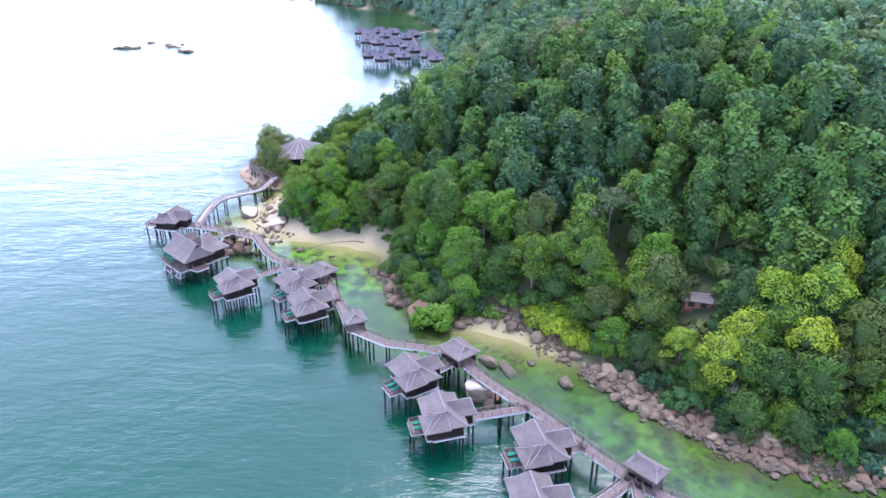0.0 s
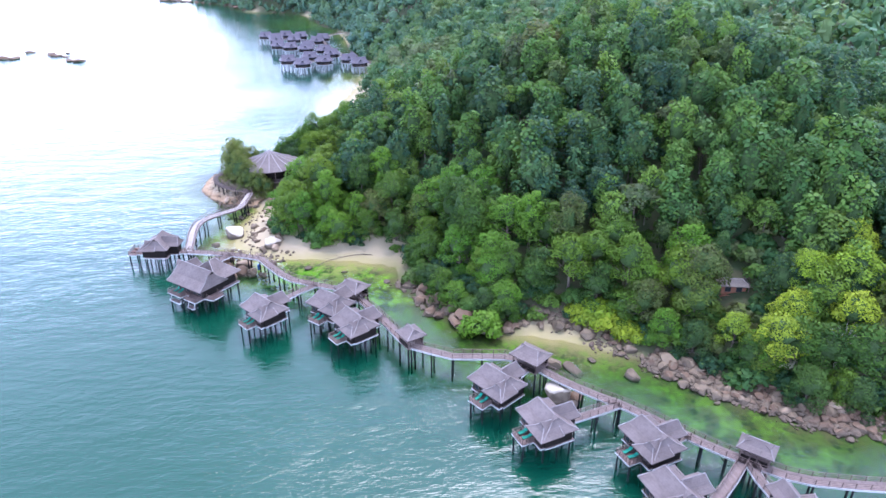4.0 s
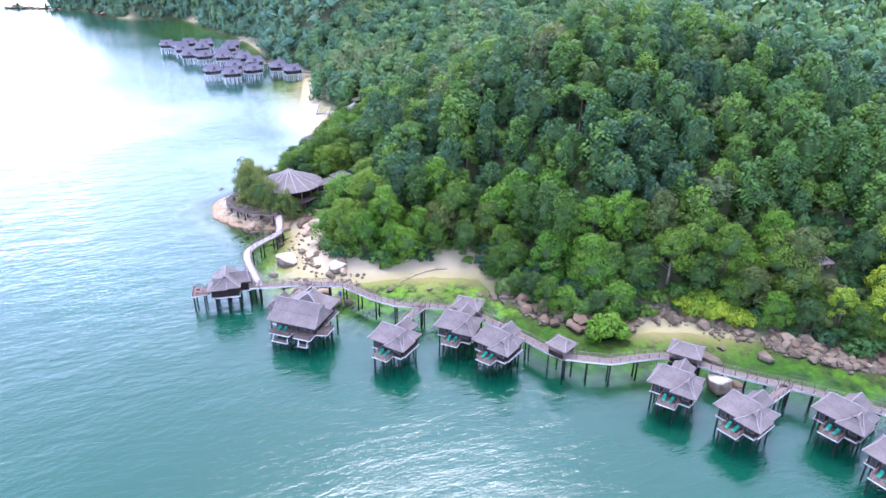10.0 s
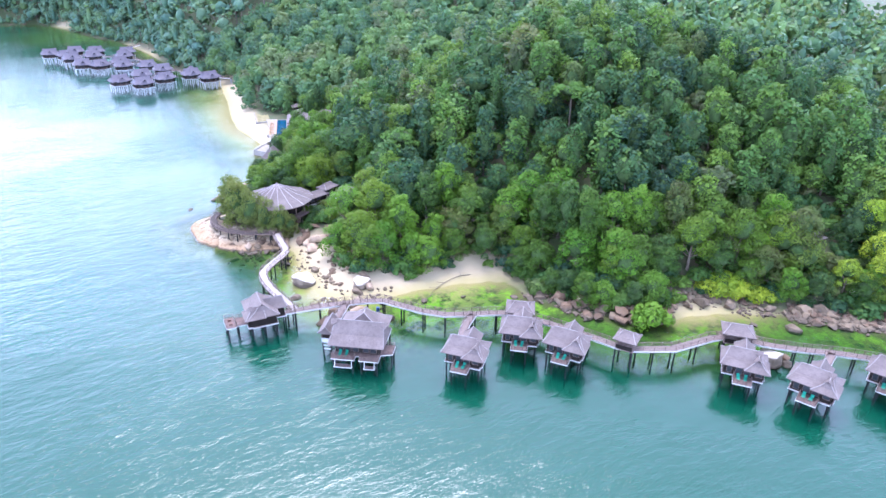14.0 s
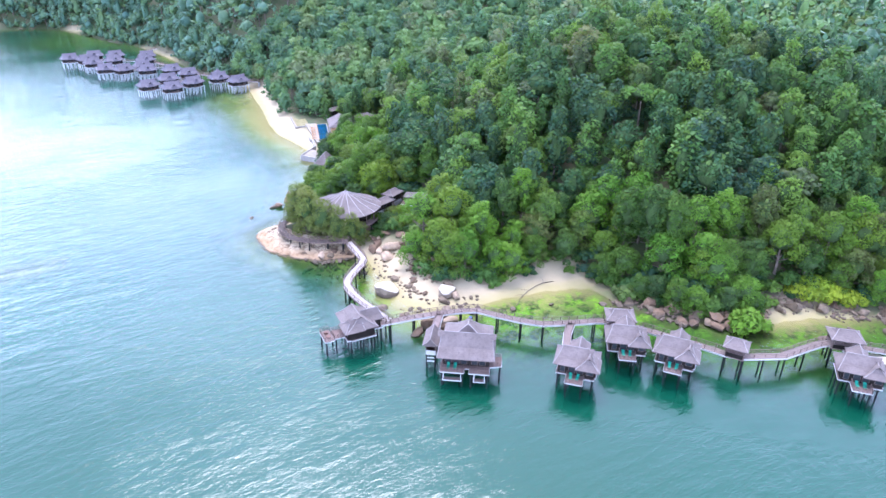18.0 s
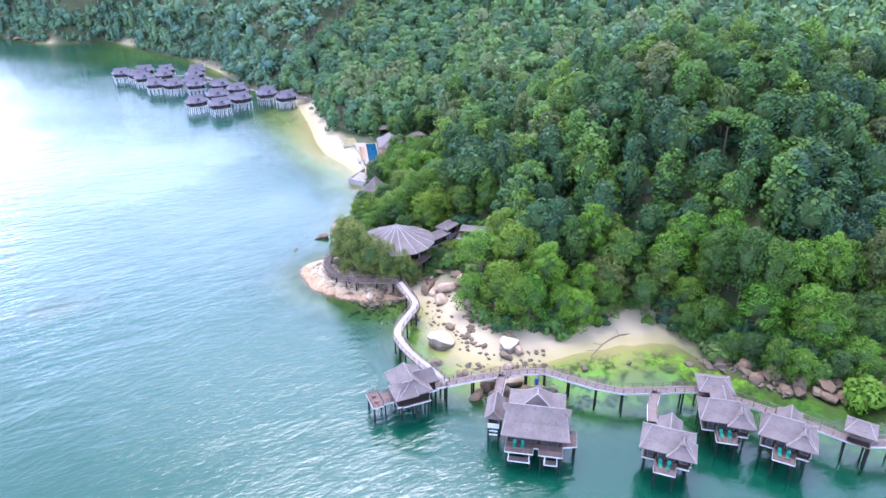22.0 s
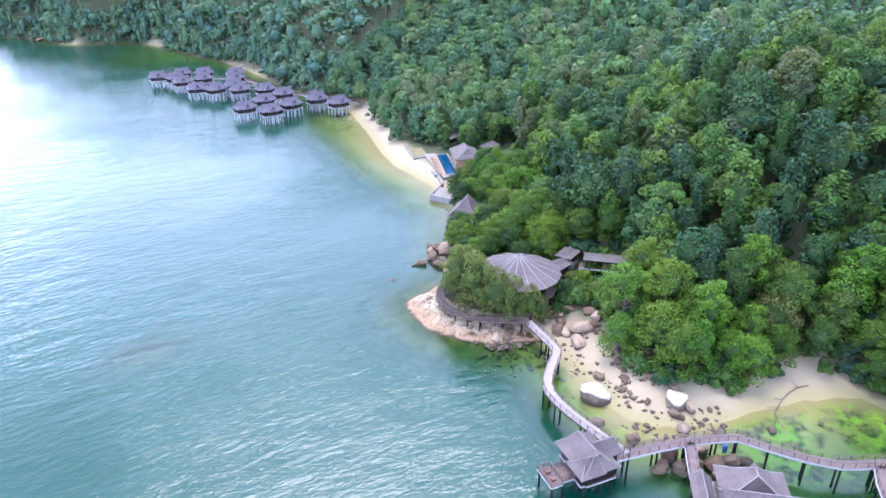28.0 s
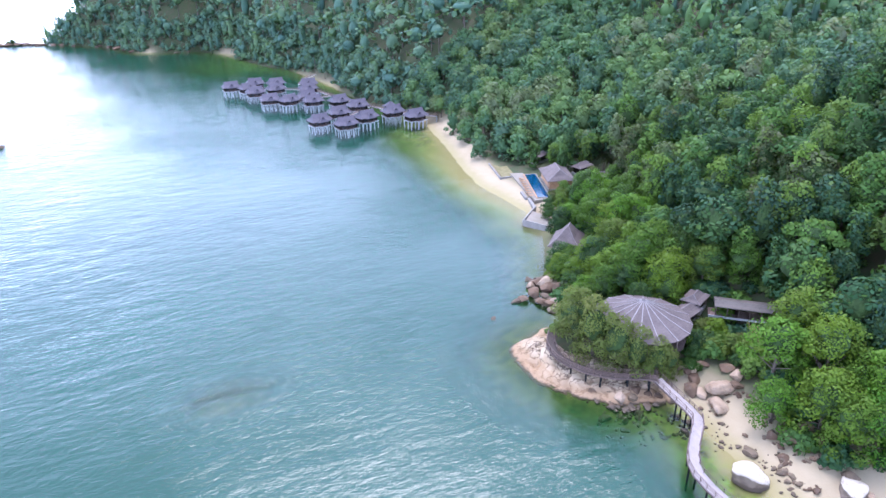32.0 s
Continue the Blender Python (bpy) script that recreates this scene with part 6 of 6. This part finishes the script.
def forest(name, label, bank, pts, seed, kinds, scale, leaf=None):
    rg = random.Random(seed)
    V, F, T, I, N, n0 = [], [], [], [], [], 0
    for x, y, d, z in zip(*pts):
        kind = rg.choice(kinds)
        cv, cf, cp = rg.choice(bank[kind])
        s = scale(x, y, d, rg)
        w = s * rg.uniform(0.85, 1.35)
        a = rg.uniform(0, 6.28)
        c, sn = math.cos(a), math.sin(a)
        tv, tf = trunk_arrays(9.0 if kind != "shrub" else 1.2, 0.28)
        P = np.concatenate([cv, tv])
        Q = np.stack([(P[:, 0] * c - P[:, 1] * sn) * w + x, (P[:, 0] * sn + P[:, 1] * c) * w + y, P[:, 2] * s + z - 0.5], -1)
        V.append(Q)
        f1 = np.where(cf >= 0, cf + n0, -1)
        f2 = tf + n0 + len(cv)
        F += [f1, f2]
        # hearts take the leaf colour if one is given, else the shade-dark one
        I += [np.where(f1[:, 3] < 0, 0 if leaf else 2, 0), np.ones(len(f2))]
        big = noise.noise(Vector((x * 0.02, y * 0.02, 3))) * 0.35
        T.append(np.full(len(P), min(1, max(0, rg.betavariate(0.9, 1.25) + big))))
        N.append(np.stack([cp[:, 0] * c - cp[:, 1] * sn, cp[:, 0] * sn + cp[:, 1] * c, cp[:, 2]], -1))
        N.append(np.zeros((len(tv), 3)))
        n0 += len(P)
    me = mesh_of(name, np.concatenate(V), np.concatenate(F), [leaf or M_FOREST, M_BARK, M_SHADEHEART], np.concatenate(T), np.concatenate(I), np.concatenate(N))
    return tagged(new(name, me), label, "forest", kind="stuff")


NAMES = {"dome": "broad-crowned rainforest tree with dense green foliage", "tall": "tall rainforest tree with a narrow green crown", "spire": "slender tree wrapped in green climbers",
         "umbrella": "rainforest tree with a flat spreading crown", "shrub": "dense green shrub at the edge of the forest", "bushy": "bushy green tree leafy down to the ground"}
tree_meshes = {}


def tree(kind, x, y, scale=1.0, wide=1.0, mat=None, pick=0, z=None, label="", turn=None):
    mat = mat or M_LEAF
    key = (kind, pick, mat.name)
    if key not in tree_meshes:
        cv, cf, cp = NEAR[kind][pick]
        tv, tf = trunk_arrays({"shrub": 1.2, "bushy": 6.0}.get(kind, 10.0), 0.3, 8)
        limb_v, limb_f, n = [tv], [tf], len(tv)
        for cx, cy, cz, rh, rv in lobes_of(kind, random.Random({"dome": 1, "tall": 2, "spire": 3, "umbrella": 4, "shrub": 5, "bushy": 7}[kind] + pick))[:5]:
            b = rod((0, 0, max(0.4, cz * 0.55)), (cx, cy, cz), 0.14, 0.05, 5)
            limb_v.append(np.array([v.co[:] for v in b.verts]))
            b.verts.index_update()
            limb_f.append(np.array([[v.index + n for v in f.verts] for f in b.faces if len(f.verts) == 4]))
            n += len(b.verts)
            b.free()
        tree_meshes[key] = (mesh_of("crown", cv, cf, [mat, M_SHADEHEART], None, np.where(cf[:, 3] < 0, 1, 0), cp), mesh_of("trunk", np.concatenate(limb_v), np.concatenate(limb_f), [M_BARK]))
    c, t = tree_meshes[key]
    g = gz(x, y) if z is None else z
    name = "shrub" if kind == "shrub" else "tree"
    ob = thing(name, pose(x, y, g - 0.3, 0, 0, random.uniform(0, 360) if turn is None else turn) @ Matrix.Diagonal((scale * wide, scale * wide, scale, 1)), label or NAMES[kind], name, "shrubs of the shore" if kind == "shrub" else "trees of the forest edge")
    shared("trunk", t, ob, Matrix())
    shared("crown", c, ob, Matrix())
    return ob


random.seed(11)
near_x, near_y, near_d, near_z = scatter(-80, 190, 80, 345, 6.9, 1)
edge_on = (near_d < 26) & (near_y < 300)
order = np.argsort(near_d + 1000 * ~edge_on)[:290]
single = np.zeros(len(near_x), bool)
single[order] = True
single &= edge_on
for i in np.nonzero(single)[0]:
    k = "bushy" if near_d[i] < 13 else random.choice(["bushy", "bushy", "bushy", "dome", "bushy", "tall"])
    s = min(1.05, 0.50 + 0.035 * near_d[i]) * random.uniform(0.85, 1.15)
    fresh = math.sin(near_x[i] * 12.9 + near_y[i] * 7.3) > (-0.2 if near_x[i] < -15 and near_y[i] < 205 else 0.75)
    tree(k, near_x[i], near_y[i], s, random.uniform(1.0, 1.3), M_FRESH if fresh else None, random.randrange(3), near_z[i])


def hill_scale(x, y, d, rg):
    low = 0.68 if y > 284 and x < 28 else 1.0
    return low * min(1.0, 0.64 + 0.010 * d) * rg.choice((0.7, 0.85, 1.0, 1.0, 1.15, 1.3)) * rg.uniform(0.9, 1.1)


back = ~single & ((near_x + 0.55 * near_y + 14 * np.sin(near_x * 0.9 + near_y * 1.7)) > 222)
front = ~single & ~back
forest("hillside_forest", "dense rainforest canopy covering the hillside", MID, [v[front] for v in (near_x, near_y, near_d, near_z)], 5, KINDS, hill_scale)
forest("back_hill_forest", "dense rainforest canopy on the hill behind", LOW, [v[back] for v in (near_x, near_y, near_d, near_z)], 15, KINDS, hill_scale, M_MIDHAZE)
under = scatter(-80, 120, 80, 300, 4.2, 2, -0.5)
thicket = (under[2] < 75) & (np.sin(under[0] * 12.9 + under[1] * 78.2) > 0.68)
low = (under[2] < 12) | thicket | ((np.hypot(under[0] + 34, under[1] - 218) < 17) & (under[0] > -44)) | (np.hypot(under[0] - 55, under[1] - 119) < 13)
forest("undergrowth", "low green undergrowth along the forest edge", MID, [v[low] for v in under], 6, ["shrub"], lambda x, y, d, rg: rg.uniform(0.7, 1.35))
fx, fy, fd, fz = scatter(-240, 680, 80, 1000, 13.4, 3)
beyond = ~((fx < 190) & (fy < 345)) & (fx < 230 + 0.6 * fy) & ~((fx < 110) & (fy < 480))
WIDE = lambda x, y, d, rg: min(1.45, 1.0 + 0.02 * d) * rg.uniform(0.8, 1.2)
nearer = fy < 430
forest("side_woods", "rainforest on the slopes beside and behind the hill", FARC, [v[beyond & nearer] for v in (fx, fy, fd, fz)], 17, KINDS, WIDE, M_MIDHAZE)
forest("far_woods", "distant rainforest covering the far hills", FARC, [v[beyond & ~nearer] for v in (fx, fy, fd, fz)], 7, KINDS, WIDE, M_FARHAZE)
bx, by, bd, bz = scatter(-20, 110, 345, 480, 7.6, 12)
forest("beach_woods", "dense green trees behind the far beach", LOW, (bx, by, bd, bz), 13, ["bushy", "bushy", "bushy", "dome"], lambda x, y, d, rg: min(1.0, 0.68 + 0.015 * d) * rg.uniform(0.85, 1.2), M_MIDHAZE)

ex, ey, ed, ez = scatter(-240, 60, 470, 1000, 6.4, 8)
strip = ed < 24
forest("far_shore_scrub", "distant green scrub above the far shore", FARC, [v[strip] for v in (ex, ey, ed, ez)], 9, ["bushy"], lambda x, y, d, rg: min(0.9, 0.6 + 0.02 * d) * rg.uniform(0.8, 1.2), M_FARHAZE)

# trees that stand out
for x, y, s, w in ((50.6, 99.5, 0.95, 1.15), (56, 104, 0.9, 1.1), (71, 107, 1.1, 1.2), (66, 99, 0.95, 1.2), (63, 110, 1.0, 1.1), (76, 115, 1.0, 1.1), (45.5, 106, 0.7, 1.2)):
    tree("dome", x, y, s, w, M_LIME, random.randrange(3), None, "bright yellow-green spreading tree above the rocks")
for x, y, s in ((22.5, 124.5, 1.3), (25.6, 122.2, 1.4), (27.8, 120.2, 1.3), (20.5, 127, 1.2), (24.6, 125.6, 1.5), (29.8, 118.0, 1.1)):
    tree("shrub", x, y, s, 1.1, M_LIME, random.randrange(3), None, "bright lime-green bush behind the cove")
for x, y, s in ((-8.0, 312.5, 0.55), (-12.0, 307.5, 0.6), (-16.5, 302.5, 0.6), (-5.0, 316.5, 0.5), (-20.5, 297.0, 0.55), (-9.5, 304.0, 0.75), (-27.0, 288.5, 0.6), (-41.0, 271.0, 0.8), (-44.5, 266.5, 0.75), (-22.5, 301.0, 0.5), (-19.0, 306.5, 0.5), (-14.0, 311.0, 0.48)):
    tree("bushy", x, y, s, 1.15, M_LEAF, random.randrange(3), None, "low bushy tree crowding the edge of the beach terrace")
tree("bushy", -203, 945, 0.5, 1.5, M_LEAF, 0, 1.0, "small tree on a rocky islet off the far point")
tree("bushy", -207, 946, 0.35, 1.5, M_LEAF, 1, 1.0, "small tree on a rocky islet off the far point")
tree("shrub", -2.0, 127.4, 1.7, 1.1, M_FRESH, 1, 0.3, "round bright green bush above the water")
for x, y, s, w in ((-63.8, 235.5, 1.2, 0.85), (-63.4, 230.6, 1.25, 0.85), (-62.0, 240.0, 1.05, 0.9), (-61.4, 226.0, 1.12, 0.9), (-58.6, 222.6, 1.0, 0.9), (-55.2, 220.4, 0.88, 0.9), (-52.6, 219.4, 0.62, 0.9), (-58.6, 243.0, 0.9, 1.0)):
    tree("bushy", x, y, s, w, M_OLIVE, random.randrange(3), None, "dense olive-green shore tree beside the round pavilion")
for x, y, s in ((-42, 222, 1.2), (-39, 220, 1.1), (-44, 224.5, 1.0), (-37, 217, 1.3), (-36, 223, 1.3), (-33, 216, 1.2), (-41, 218.5, 1.2), (-38, 224.5, 1.1), (-45.5, 219.8, 0.9), (-35, 212, 1.2), (-48, 218, 0.8), (-39, 213.5, 0.9)):
    tree("shrub", x, y, s, 1.0, M_LEAF, random.randrange(3))
for x, y, s, w in ((-38, 236, 0.85, 1.2), (-32, 240, 0.95, 1.2), (-26, 236, 0.9, 1.2), (-20, 230, 0.9, 1.2), (-17, 240, 1.0, 1.2), (-24, 246, 1.0, 1.2), (-13, 247, 1.0, 1.2), (-9, 222, 0.95, 1.2), (-8, 234, 1.0, 1.2), (-44, 238, 0.7, 1.2), (-36, 248, 0.9, 1.2), (-16, 216, 0.85, 1.1), (-41, 252, 0.95, 1.2), (-38, 260, 1.0, 1.2), (-29, 264, 1.0, 1.2), (-24, 274, 1.0, 1.2), (-20, 285, 0.9, 1.2)):
    tree("bushy", x, y, s, w, None, random.randrange(3))
for x, y, s, w in ((-44, 262, 0.55, 1.5), (-47, 257, 0.5, 1.5), (-40, 268, 0.6, 1.3), (-48, 250, 0.5, 1.4), (-43, 245, 0.7, 1.2)):
    tree("umbrella", x, y, s, w, M_LEAF, random.randrange(3), None, "flat-crowned green shore tree")


def palm(x, y, h):
    p = thing("palm_tree", pose(x, y, gz(x, y) - 0.2), "coconut palm with a slim trunk and drooping fronds", "palm", "palms by the far beach")
    part("trunk", rod((0, 0, 0), (0.5, 0.3, h), 0.22, 0.14, 7), M_BARK, p)
    for i in range(16):
        a, up = i * 2.4, 0.9 - 1.1 * (i / 16)
        bm = bmesh.new()
        prev = None
        for k in range(6):
            t = k / 5
            r = 3.6 * t
            z = h + up * 2.2 * t - 2.4 * t * t
            w = 0.55 * (1 - t * 0.8) * (0.4 + min(1, t * 4) * 0.6)
            cx, cy = 0.5 + r * math.cos(a), 0.3 + r * math.sin(a)
            row = [bm.verts.new((cx - math.sin(a) * w * s, cy + math.cos(a) * w * s, z - abs(s) * 0.3 * w)) for s in (-1, 0, 1)]
            if prev:
                for j in (0, 1):
                    bm.faces.new((prev[j], prev[j + 1], row[j + 1], row[j]))
            prev = row
        part("frond", bm, M_PALM, p)


for x, y, h in ((2.5, 364, 9.5), (5.5, 360, 8), (44, 324, 9), (20, 322, 7), (23, 328, 6.5), (12, 309, 6)):
    palm(x, y, h)


def bare_tree(x, y, h, spread, label):
    t = thing("bare_tree", pose(x, y, gz(x, y)), label, "tree")
    rg = random.Random(int(x * 3))
    part("trunk", rod((0, 0, -0.5), (0.3, 0.2, h * 0.5), 0.28, 0.18, 7), M_DEAD, t)
    for i in range(9):
        a = i * 2.4
        m = Vector((0.3, 0.2, h * (0.4 + 0.08 * (i % 2))))
        e = Vector((spread * math.cos(a) * rg.uniform(0.5, 1), spread * math.sin(a) * rg.uniform(0.5, 1), h * rg.uniform(0.7, 1.0)))
        part("limb", rod(m, e, 0.1, 0.04, 5), M_DEAD, t)
        for _ in range(2):
            part("twig", rod(m.lerp(e, 0.6), e + Vector((rg.uniform(-1, 1), rg.uniform(-1, 1), rg.uniform(0, 0.9))), 0.05, 0.02, 4), M_DEAD, t)


bare_tree(61.5, 96.0, 9.0, 2.6, "bare white dead tree among the green crowns")
